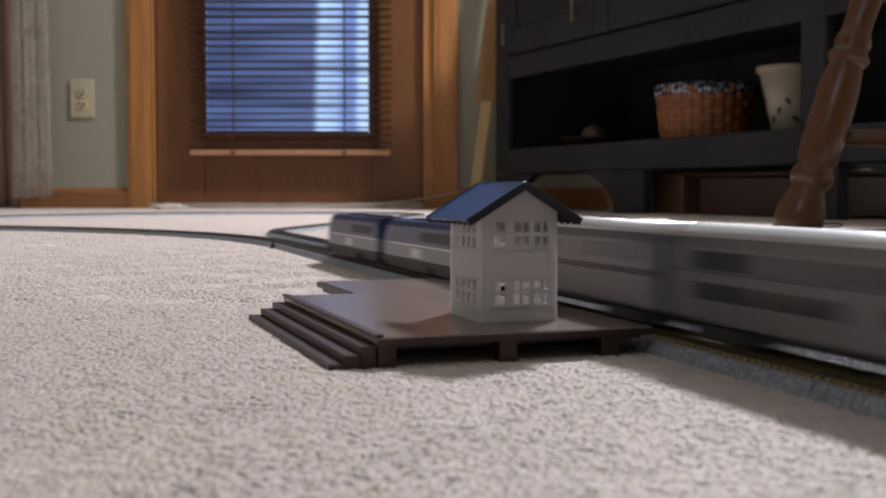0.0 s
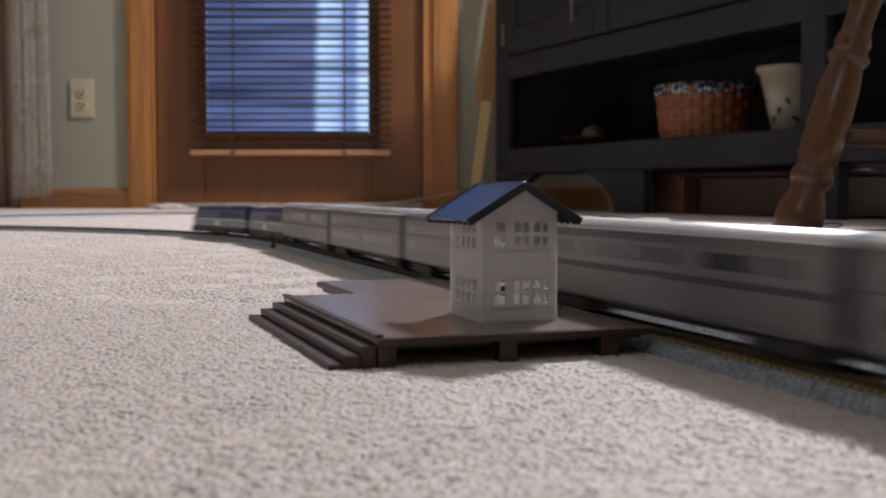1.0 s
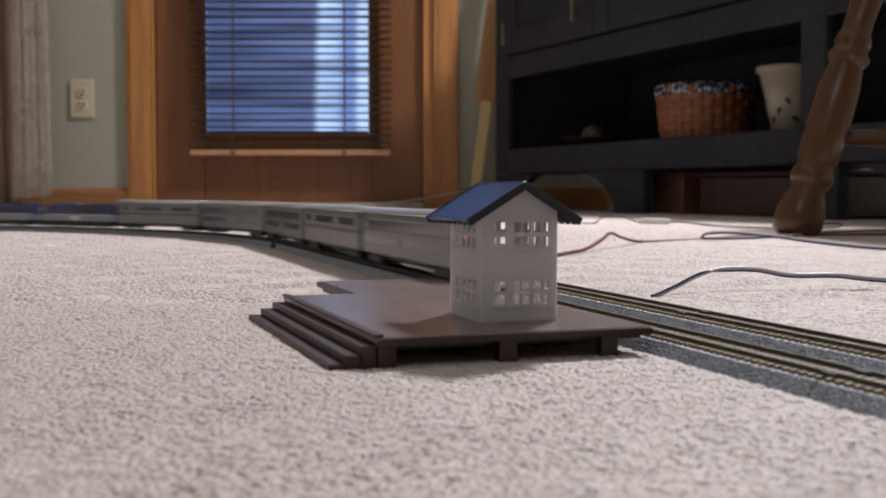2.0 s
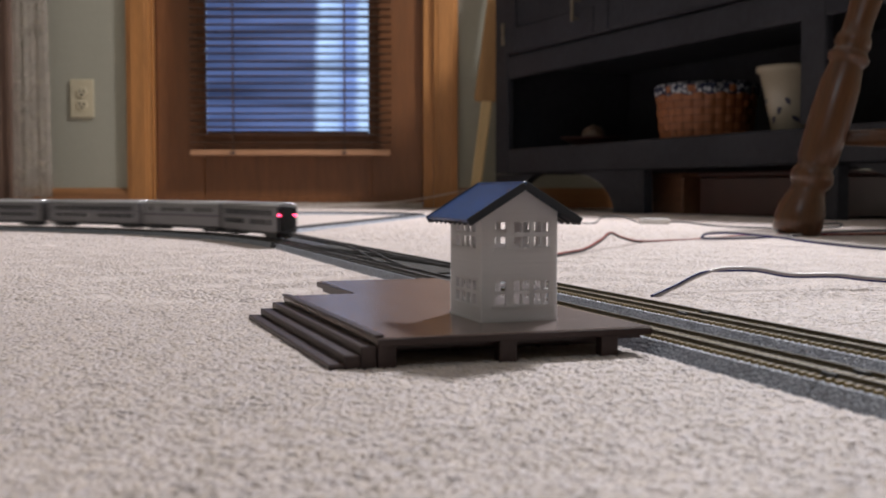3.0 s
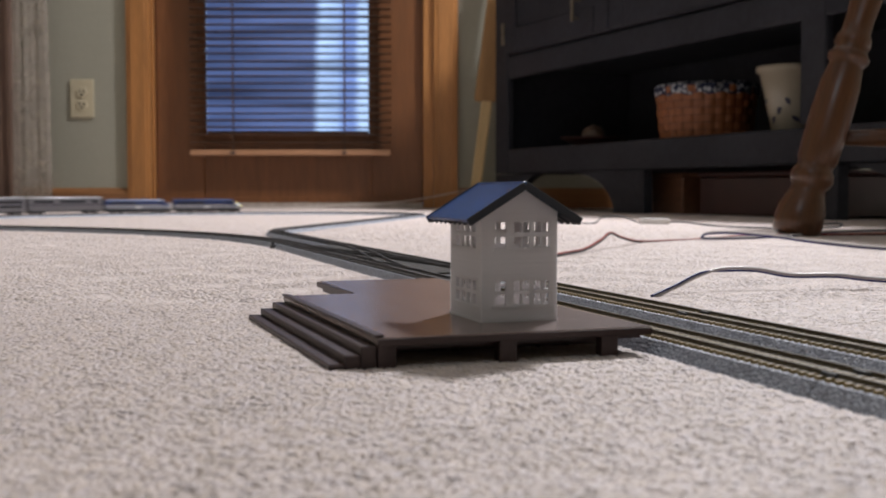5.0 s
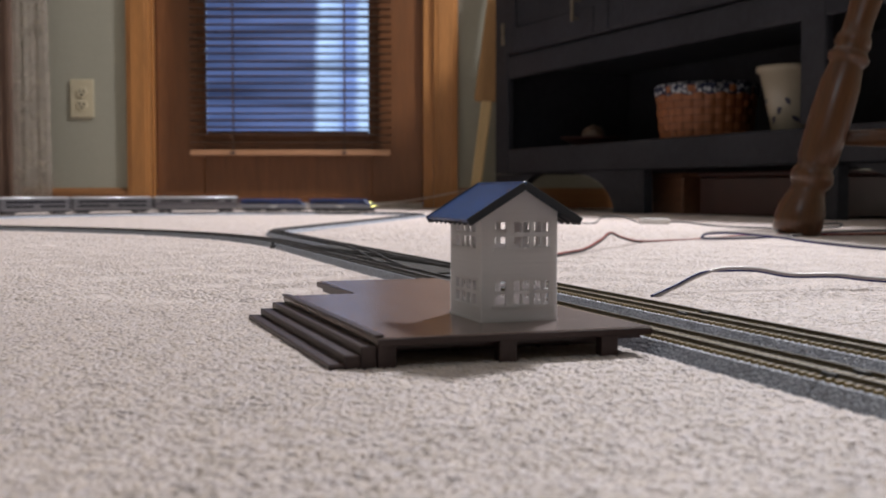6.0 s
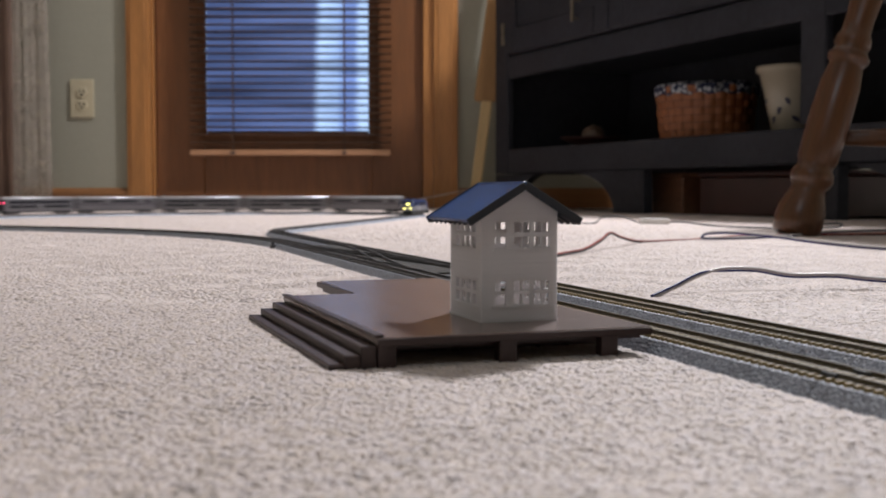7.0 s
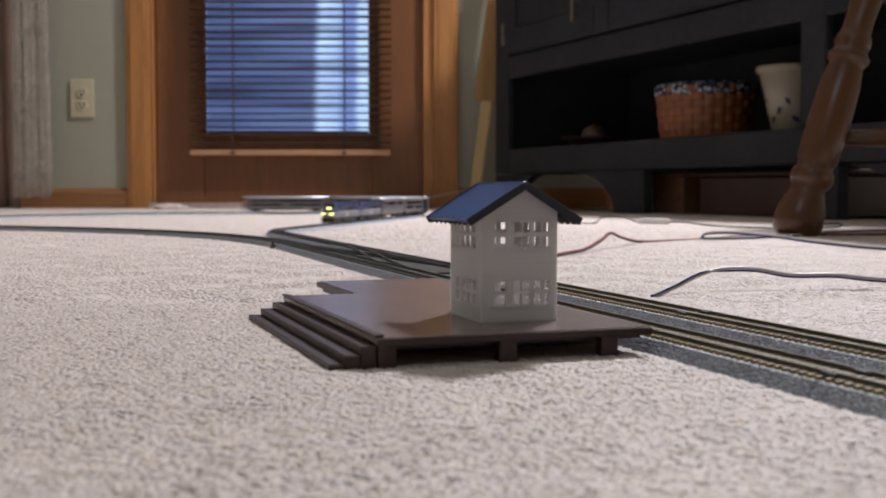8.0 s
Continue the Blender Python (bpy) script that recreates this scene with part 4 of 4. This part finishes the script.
def coach(kind, label):
    """Bilevel car; local x forward, z from the rail top. kind: bands (two window rows), line (one row and a stripe)."""
    c = thing("passenger_car", pose(0, 0, 0), label, "model rail car", "cars of the model train")
    side = [(0.0094, 0.0066), (0.0097, 0.0075), (0.0097, 0.0277), (0.0092, 0.0303)]
    bm = hull(CAR_LEN, 0, [(0.0090, 0.0062)] + side)
    part("body", bm, SILVER_SHADED, c)
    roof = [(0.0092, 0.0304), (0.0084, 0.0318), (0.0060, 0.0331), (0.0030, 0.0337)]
    part("roof", hull(CAR_LEN - 0.0005, 0, roof), SILVER_LIT, c, "silver roof coloured bright as if lit from above", True)
    for z in (0.0084, 0.0095, 0.0106, 0.0117, 0.0186, 0.0197):
        for y in (-0.00985, 0.00965):
            if kind == "bands" or z < 0.0088:
                part("side_rib", boxed(-CAR_LEN / 2 + 0.004, CAR_LEN / 2 - 0.004, y, y + 0.0002, z, z + 0.0004), SILVER_SHADED, c)
    rng = random.Random(3 if kind == "bands" else 9)
    rowset = ((0.0213, 0.0264, 11), (0.0128, 0.0176, 9)) if kind == "bands" else ((0.0216, 0.0262, 10),)
    for z0, z1, n in rowset:
        for side_y in (-1, 1):
            for i in range(n):
                x = -CAR_LEN / 2 + 0.012 + (CAR_LEN - 0.024) * (i + 0.5) / n
                if i in (3, 8) and kind == "line" or (z0 < 0.02 and abs(x) < 0.006):
                    continue
                w = (CAR_LEN - 0.024) / n * 0.46
                a, b = sorted((side_y * 0.0096, side_y * 0.00992))
                part("window", boxed(x - w, x + w, a, b, z0, z1, 0.0001), TINT, c)
    for side_y in (-1, 1):
        a, b = sorted((side_y * 0.0096, side_y * 0.00986))
        if kind == "line":
            part("stripe", boxed(-CAR_LEN / 2 + 0.001, CAR_LEN / 2 - 0.001, a, b, 0.0178, 0.0190), STRIPE, c, "dark blue side stripe")
            part("stripe", boxed(-CAR_LEN / 2 + 0.001, CAR_LEN / 2 - 0.001, a, b, 0.0170, 0.0177), REDSTRIPE, c, "thin red side stripe")
        else:
            part("stripe", boxed(-CAR_LEN / 2 + 0.001, CAR_LEN / 2 - 0.001, a, b, 0.0204, 0.0209), STRIPE, c, "dark side stripe")
        part("car_door", boxed(-0.0035, 0.0035, a, b + 0.0001, 0.0078, 0.0175, 0.0001), SILVER_SHADED, c)
    part("underframe", boxed(-CAR_LEN / 2 + 0.046, CAR_LEN / 2 - 0.046, -0.0060, 0.0060, 0.0040, 0.0061, 0.0004), UNDER, c)
    for e in (-1, 1):
        a, b = sorted((e * (CAR_LEN / 2 + 0.0001), e * (CAR_LEN / 2 + 0.0042)))
        part("gangway", boxed(a, b, -0.0050, 0.0050, 0.0085, 0.0300, 0.0006), UNDER, c, "black corridor connection")
        part("coupler", boxed(min(e * (CAR_LEN / 2 - 0.004), e * (CAR_LEN / 2 + 0.0047)), max(e * (CAR_LEN / 2 - 0.004), e * (CAR_LEN / 2 + 0.0047)), -0.0012, 0.0012, 0.0030, 0.0052, 0.0003), UNDER, c)
        bogie(c, e * (CAR_LEN / 2 - 0.024), 0.031)
    return c


def add_tail(c):
    """Lit markers and the closed end of the last car."""
    x = -CAR_LEN / 2
    part("end_panel", boxed(x - 0.0006, x - 0.0001, -0.0088, 0.0088, 0.0070, 0.0285, 0.0002), TINT, c, "dark car end")
    for y in (-0.0073, 0.0073):
        bm = bmesh.new()
        lathe(bm, [(0.0011, 0), (0.0011, 0.0014), (0.0006, 0.0018)], 12, pose(x - 0.0005, y, 0.0222, 0, -90))
        part("tail_light", bm, TAILLIGHT, c, "glowing red tail light")
    return c


def locomotive():
    c = thing("diesel_locomotive", pose(0, 0, 0), "blue and silver model diesel locomotive", "model locomotive", "locomotives of the model train")
    L = LOCO_LEN

    def shell(prof_at, xs):
        bm = bmesh.new()
        rings = [[bm.verts.new((x, y, z)) for y, z in prof_at(x)] for x in xs]
        n = len(rings[0])
        for a, b in zip(rings, rings[1:]):
            for i in range(n):
                bm.faces.new((a[i], a[(i + 1) % n], b[(i + 1) % n], b[i]))
        bm.faces.new(rings[0][::-1])
        bm.faces.new(rings[-1])
        return bm

    def top_at(x):
        """Roof height: a raked cab front, the rest level."""
        if x > L / 2 - 0.007:
            return 0.0195 - (x - (L / 2 - 0.007)) * 0.10
        if x > L / 2 - 0.016:
            return 0.0195 + (L / 2 - 0.007 - x) / 0.009 * 0.0085
        return 0.0280

    def narrow(x):
        return 0.0094 - max(0.0, x - (L / 2 - 0.010)) * 0.20

    def lower(x):
        w = narrow(x)
        return [(w, 0.0078), (w, 0.0150), (-w, 0.0150), (-w, 0.0078)]

    def upper(x):
        w, t = narrow(x), top_at(x)
        return [(w, 0.0151), (w, t - 0.0034), (w - 0.0022, t - 0.0008), (w - 0.0045, t), (-w + 0.0045, t), (-w + 0.0022, t - 0.0008), (-w, t - 0.0034), (-w, 0.0151)]

    xs = [-L / 2, -L / 4, 0, L / 4, L / 2 - 0.016, L / 2 - 0.0145, L / 2 - 0.007, L / 2 - 0.003, L / 2]
    part("lower_body", shell(lower, xs), LOCOGREY, c, "silver grey lower body")
    part("upper_body", shell(upper, xs), LOCOBLUE, c, "blue upper body and roof")
    for y in (-1, 1):
        a, b = sorted((y * 0.0092, y * 0.00955))
        part("side_stripe", boxed(-L / 2 + 0.002, L / 2 - 0.020, a, b, 0.0146, 0.0156), WIREWHITE, c, "thin white stripe")
        for i in range(5):
            x = -L / 2 + 0.012 + i * 0.011
            part("side_grille", boxed(x, x + 0.008, a, b, 0.0175, 0.0225, 0.0001), UNDER, c)
        part("cab_window", boxed(L / 2 - 0.0270, L / 2 - 0.0205, a, b, 0.0200, 0.0245, 0.0002), TINT, c)
        part("body_panel", boxed(-0.006, 0.006, a, b, 0.0088, 0.0135, 0.0001), SILVER_LIT, c)
        part("windscreen", boxed(-0.0036, 0.0036, min(y * 0.0006, y * 0.0068), max(y * 0.0006, y * 0.0068), -0.0002, 0.0003, 0.0001), TINT, c, m=pose(L / 2 - 0.0112, 0, 0.0236, 0, 43.4, 0))
    for i in range(3):
        bm = bmesh.new()
        lathe(bm, [(0.0055, 0), (0.0055, 0.0008), (0.0045, 0.0011)], 18, pose(-L / 2 + 0.016 + i * 0.014, 0, 0.0280))
        part("roof_fan", bm, UNDER, c)
    part("exhaust_housing", boxed(0.006, 0.022, -0.004, 0.004, 0.0280, 0.0290, 0.0003), LOCOBLUE, c)
    part("fuel_tank", boxed(-0.020, 0.020, -0.0088, 0.0088, 0.0010, 0.0066, 0.0008), UNDER, c)
    part("pilot", boxed(L / 2 - 0.004, L / 2 + 0.0012, -0.0086, 0.0086, 0.0008, 0.0077, 0.0006), UNDER, c)
    part("frame", boxed(-L / 2 + 0.001, L / 2 - 0.005, -0.0090, 0.0090, 0.0050, 0.00775), UNDER, c)
    for e in (-1, 1):
        part("coupler", boxed(min(e * (L / 2 - 0.004), e * (L / 2 + 0.0040)), max(e * (L / 2 - 0.004), e * (L / 2 + 0.0040)), -0.0012, 0.0012, 0.0030, 0.0052, 0.0003), UNDER, c)
        bogie(c, e * (L / 2 - 0.027), 0.040)
    return c


def add_headlights(c):
    L = LOCO_LEN
    for y, z, r, x in ((-0.0056, 0.0128, 0.0013, L / 2), (0.0056, 0.0128, 0.0013, L / 2), (0, 0.0200, 0.0019, L / 2 - 0.0072)):
        bm = bmesh.new()
        lathe(bm, [(r, 0), (r, 0.0010), (r * 0.6, 0.0014)], 14, pose(x, y, z, 0, 90))
        part("headlight", bm, HEADLIGHT, c, "lit yellow headlight")
    return c


# ---------------------------------------------------------------- wires on the carpet
def wires():
    w = thing("track_feeder_wire", pose(0, 0, 0), "grey and blue twin wire looping from the track over the carpet", "wire")
    pts = [(0.098, 0.530, 0.000), (0.112, 0.546, 0.0035), (0.128, 0.562, 0.0085), (0.142, 0.572, 0.0112), (0.160, 0.575, 0.0108), (0.177, 0.575, 0.0080), (0.200, 0.573, 0.0080), (0.222, 0.57, 0.0060), (0.30, 0.555, 0.002), (0.40, 0.53, 0.002)]
    tube("white_strand", pts, 0.0008, WIREGREY, w)
    tube("blue_strand", [(x, y - 0.0004, z + 0.0012) for x, y, z in pts[:3]] + [(x, y + 0.0006, z - 0.0012) for x, y, z in pts[3:]], 0.0006, WIREBLUE, w)
    w = thing("red_black_wire", pose(0, 0, 0), "red and black twin wire lying over the carpet", "wire")
    pts = [(0.075, 0.84, 0.002), (0.095, 0.875, 0.003), (0.116, 0.92, 0.004), (0.136, 0.97, 0.0095), (0.148, 1.0, 0.0140), (0.164, 1.03, 0.0085), (0.195, 1.10, 0.002), (0.26, 1.17, 0.001), (0.33, 1.24, 0.002), (0.43, 1.27, 0.002), (0.56, 1.29, 0.003), (0.75, 1.32, 0.002)]
    tube("red_strand", pts, 0.0010, WIRERED, w)
    tube("black_strand", [(x + 0.0005, y - 0.0012, z - 0.0010) for i, (x, y, z) in enumerate(pts)], 0.0008, WIREBLACK, w)
    w = thing("blue_white_wire", pose(0, 0, 0), "blue and white twin wire folded back on the carpet", "wire")
    pts = [(0.80, 1.33, 0.002), (0.62, 1.42, 0.002), (0.50, 1.38, 0.002), (0.36, 1.21, 0.002), (0.275, 1.16, 0.002), (0.264, 1.15, 0.005), (0.268, 1.13, 0.0085), (0.282, 1.09, 0.0100), (0.306, 1.04, 0.0085), (0.332, 1.00, 0.005), (0.372, 0.95, 0.002), (0.44, 0.90, 0.002)]
    tube("blue_strand", pts, 0.0010, WIREBLUE, w)
    tube("white_strand", [(x + 0.0004, y - 0.0010, z + 0.0014) for x, y, z in pts], 0.0008, WIREWHITE, w)
    w = thing("plug_lead", pose(0, 0, 0), "thin dark lead with a white plug on the carpet", "wire")
    pts = [(0.12, 1.95, 0.002), (0.175, 1.80, 0.002), (0.21, 1.74, 0.002), (0.235, 1.75, 0.002), (0.255, 1.80, 0.010), (0.29, 1.82, 0.010), (0.305, 1.76, 0.002)]
    tube("lead", pts, 0.0011, WIREBLACK, w)
    pts = [(0.345, 1.74, 0.004), (0.37, 1.72, 0.004), (0.385, 1.62, 0.002), (0.42, 1.52, 0.002), (0.47, 1.50, 0.002), (0.52, 1.49, 0.004), (0.53, 1.52, 0.008), (0.49, 1.56, 0.003)]
    tube("lead", pts, 0.0012, WIREBLACK, w)
    part("plug", boxed(0.303, 0.347, 1.726, 1.752, 0.000, 0.0095, 0.003, 2), CONNECTOR, w, "white plastic plug")
    w = thing("power_cord", pose(0, 0, 0), "pale cord trailing behind the cabinet foot", "wire")
    tube("cord", [(0.56, 3.00, 0.085), (0.60, 2.96, 0.05), (0.63, 2.94, 0.02), (0.66, 2.90, 0.004), (0.72, 2.88, 0.003)], 0.003, WIREBLACK, w)
    tube("cord_end", [(0.60, 2.90, 0.018), (0.64, 2.86, 0.008), (0.68, 2.85, 0.010)], 0.004, CONNECTOR, w)


def door_clutter():
    bm = bmesh.new()
    bmesh.ops.create_icosphere(bm, subdivisions=4, radius=1.0)
    for v in bm.verts:
        n = noise.noise(v.co * 2.2) * 0.3 + noise.noise(v.co * 5.0) * 0.12
        v.co *= 1 + n
        v.co = Vector((v.co.x * 0.048, v.co.y * 0.026, max(v.co.z, -0.55) * 0.011))
    solid("crumpled_cloth", bm, CLOTH, "small crumpled off-white cloth on the carpet by the door", "cloth", m=pose(-0.797, 3.30, 0.0045), smooth=True)
    w = thing("white_cord", pose(0, 0, 0), "white cord lying along the foot of the door", "wire")
    tube("cord", [(-0.62, 3.31, 0.003), (-0.42, 3.32, 0.004), (-0.28, 3.325, 0.012), (-0.13, 3.33, 0.021), (-0.03, 3.335, 0.036), (0.045, 3.36, 0.050), (0.10, 3.40, 0.052), (0.16, 3.42, 0.03), (0.22, 3.42, 0.003)], 0.0017, CLOTH, w)


def backdrop():
    bm = bmesh.new()
    box(bm, -2.6, 1.4, 5.40, 5.41, -0.6, 3.4)
    solid("backdrop", bm, backdrop_material(), "blue dusk daylight seen through the door glass", "outdoors", "structure")


# ---------------------------------------------------------------- carpet pile
def pile(name, y0, y1, step, height, wide, strands, seed, bend, blunt):
    """Cut-pile tufts over a stretch of the floor, joined in one mesh."""
    r = np.random.default_rng(seed)
    pts = []
    ny = int((y1 - y0) / step)
    for j in range(ny):
        y = y0 + (j + 0.5) * step
        half = 0.40 * y + 0.03
        n = int(2 * half / step)
        x = np.linspace(-half, half, n) + r.uniform(-0.5, 0.5, n) * step
        pts.append(np.stack([x, np.full(n, y) + r.uniform(-0.5, 0.5, n) * step], 1))
    p = np.concatenate(pts)
    n = len(p)
    wave = 0.9 * np.sin(p[:, 0] * 520 + 4 * np.sin(p[:, 1] * 170)) * np.sin(p[:, 1] * 430 + 4 * np.sin(p[:, 0] * 210)) + 0.5 * np.sin(p[:, 0] * 61 + 3 * np.sin(p[:, 1] * 37)) + 0.5 * np.sin(p[:, 1] * 83 + 2 * np.sin(p[:, 0] * 53))
    P = np.repeat(p, strands, 0)
    N = len(P)
    base = P + r.uniform(-0.62, 0.62, (N, 2)) * step
    h = height * (1 + 0.022 * np.repeat(wave, strands)) * r.uniform(0.988, 1.020, N)
    lean = np.repeat(r.normal(0, bend, (n, 2)), strands, 0) * height + r.normal(0, bend * 0.5, (N, 2)) * height
    ang = r.uniform(0, 2 * np.pi, N)
    z0 = -0.0066
    V = np.zeros((N, 7, 3))
    for k in range(3):
        a = ang + k * 2 * np.pi / 3
        d = np.stack([np.cos(a), np.sin(a)], 1)
        V[:, k, :2] = base + d * wide * 0.8
        V[:, k, 2] = z0
        V[:, 3 + k, :2] = base + lean * 0.8 + d * wide
        V[:, 3 + k, 2] = z0 + h * 0.965
    V[:, 6, :2] = base + lean
    V[:, 6, 2] = z0 + h
    F = np.array([[0, 1, 4], [0, 4, 3], [1, 2, 5], [1, 5, 4], [2, 0, 3], [2, 3, 5], [3, 4, 6], [4, 5, 6], [5, 3, 6]])
    if not blunt:
        V = np.concatenate([V[:, :3], V[:, 6:]], 1)
        V[:, :3, :2] = base[:, None] + (V[:, :3, :2] - base[:, None]) * 1.25
        F = np.array([[0, 1, 3], [1, 2, 3], [2, 0, 3]])
    nv = V.shape[1]
    faces = (np.arange(N)[:, None, None] * nv + F[None]).reshape(-1, 3)
    me = bpy.data.meshes.new(name)
    me.vertices.add(N * nv)
    me.vertices.foreach_set("co", V.reshape(-1))
    me.loops.add(len(faces) * 3)
    me.loops.foreach_set("vertex_index", faces.reshape(-1).astype(np.int32))
    me.polygons.add(len(faces))
    me.polygons.foreach_set("loop_start", np.arange(0, len(faces) * 3, 3, dtype=np.int32))
    me.polygons.foreach_set("use_smooth", np.ones(len(faces), dtype=bool))
    me.materials.append(TUFT)
    me.update()
    me.validate()
    ob = new(name, me)
    return tagged(ob, "beige cut-pile carpet tufts covering the floor", "carpet", kind="stuff")


# ---------------------------------------------------------------- build
room()
door()
blind()
outlet()
window_corner()
cabinet()
cabinet_contents()
chair()
leaning_board()
door_clutter()
backdrop()
railway()
platform()
station_house()
wires()
lead_loco = add_headlights(locomotive())
second_loco = locomotive()
bands_car = coach("bands", "silver bilevel passenger car with two rows of dark windows")
line_car = coach("line", "silver bilevel passenger car with a thin dark side stripe")
third_car = copy_thing(bands_car, pose(0, 0, 0))
fourth_car = copy_thing(line_car, pose(0, 0, 0))
last_car = add_tail(tagged(copy_thing(bands_car, pose(0, 0, 0)), "silver bilevel passenger car with two red tail lights"))
pile("carpet_pile", 0.10, 0.50, 0.0025, 0.0074, 0.00135, 6, 1, 0.14, True)
pile("carpet_pile", 0.50, 1.15, 0.0042, 0.0073, 0.0016, 4, 2, 0.16, True)
pile("carpet_pile", 1.15, 3.42, 0.0072, 0.0075, 0.0034, 3, 3, 0.25, True)


def head_at(t):
    """Metres the head of the train has gone at t seconds."""
    ts = (0.0, 0.5, 1.0, 1.5, 2.1, 3.0, 3.5, 4.0, 4.5, 5.2, 6.0, 6.5, 7.0, 7.5, 8.0)
    ss = (0.635, 0.890, 1.105, 1.306, 1.62, 2.07, 2.245, 2.425, 2.600, 2.815, 3.05, 3.21, 3.43, 3.70, 3.985)
    i = max(k for k in range(len(ts) - 1) if ts[k] <= t)
    def slope(k):
        a, b = max(k - 1, 0), min(k + 1, len(ts) - 1)
        return (ss[b] - ss[a]) / (ts[b] - ts[a])
    d = ts[i + 1] - ts[i]
    u = (t - ts[i]) / d
    return ((1 + 2 * u) * (1 - u) ** 2 * ss[i] + u * (1 - u) ** 2 * d * slope(i) + u * u * (3 - 2 * u) * ss[i + 1] - u * u * (1 - u) * d * slope(i + 1))


def on_rails(s, half):
    """The pose of a vehicle whose bogies stand at s +- half."""
    ax, ay, _ = along(s + half)
    bx, by, _ = along(s - half)
    return pose((ax + bx) / 2, (ay + by) / 2, RAILTOP, 0, 0, math.degrees(math.atan2(ay - by, ax - bx)))


def motions():
    train = [(lead_loco, LOCO_PITCH, 0.038), (second_loco, LOCO_PITCH, 0.038), (line_car, CAR_PITCH, 0.058), (bands_car, CAR_PITCH, 0.058),
             (third_car, CAR_PITCH, 0.058), (fourth_car, CAR_PITCH, 0.058), (last_car, CAR_PITCH, 0.058)]
    back = 0.0
    for vehicle, pitch, half in train:
        centre = back + pitch / 2
        walk(vehicle, [(k / 10, on_rails(head_at(k / 10) - centre, half)) for k in range(81)])
        back += pitch


motions()
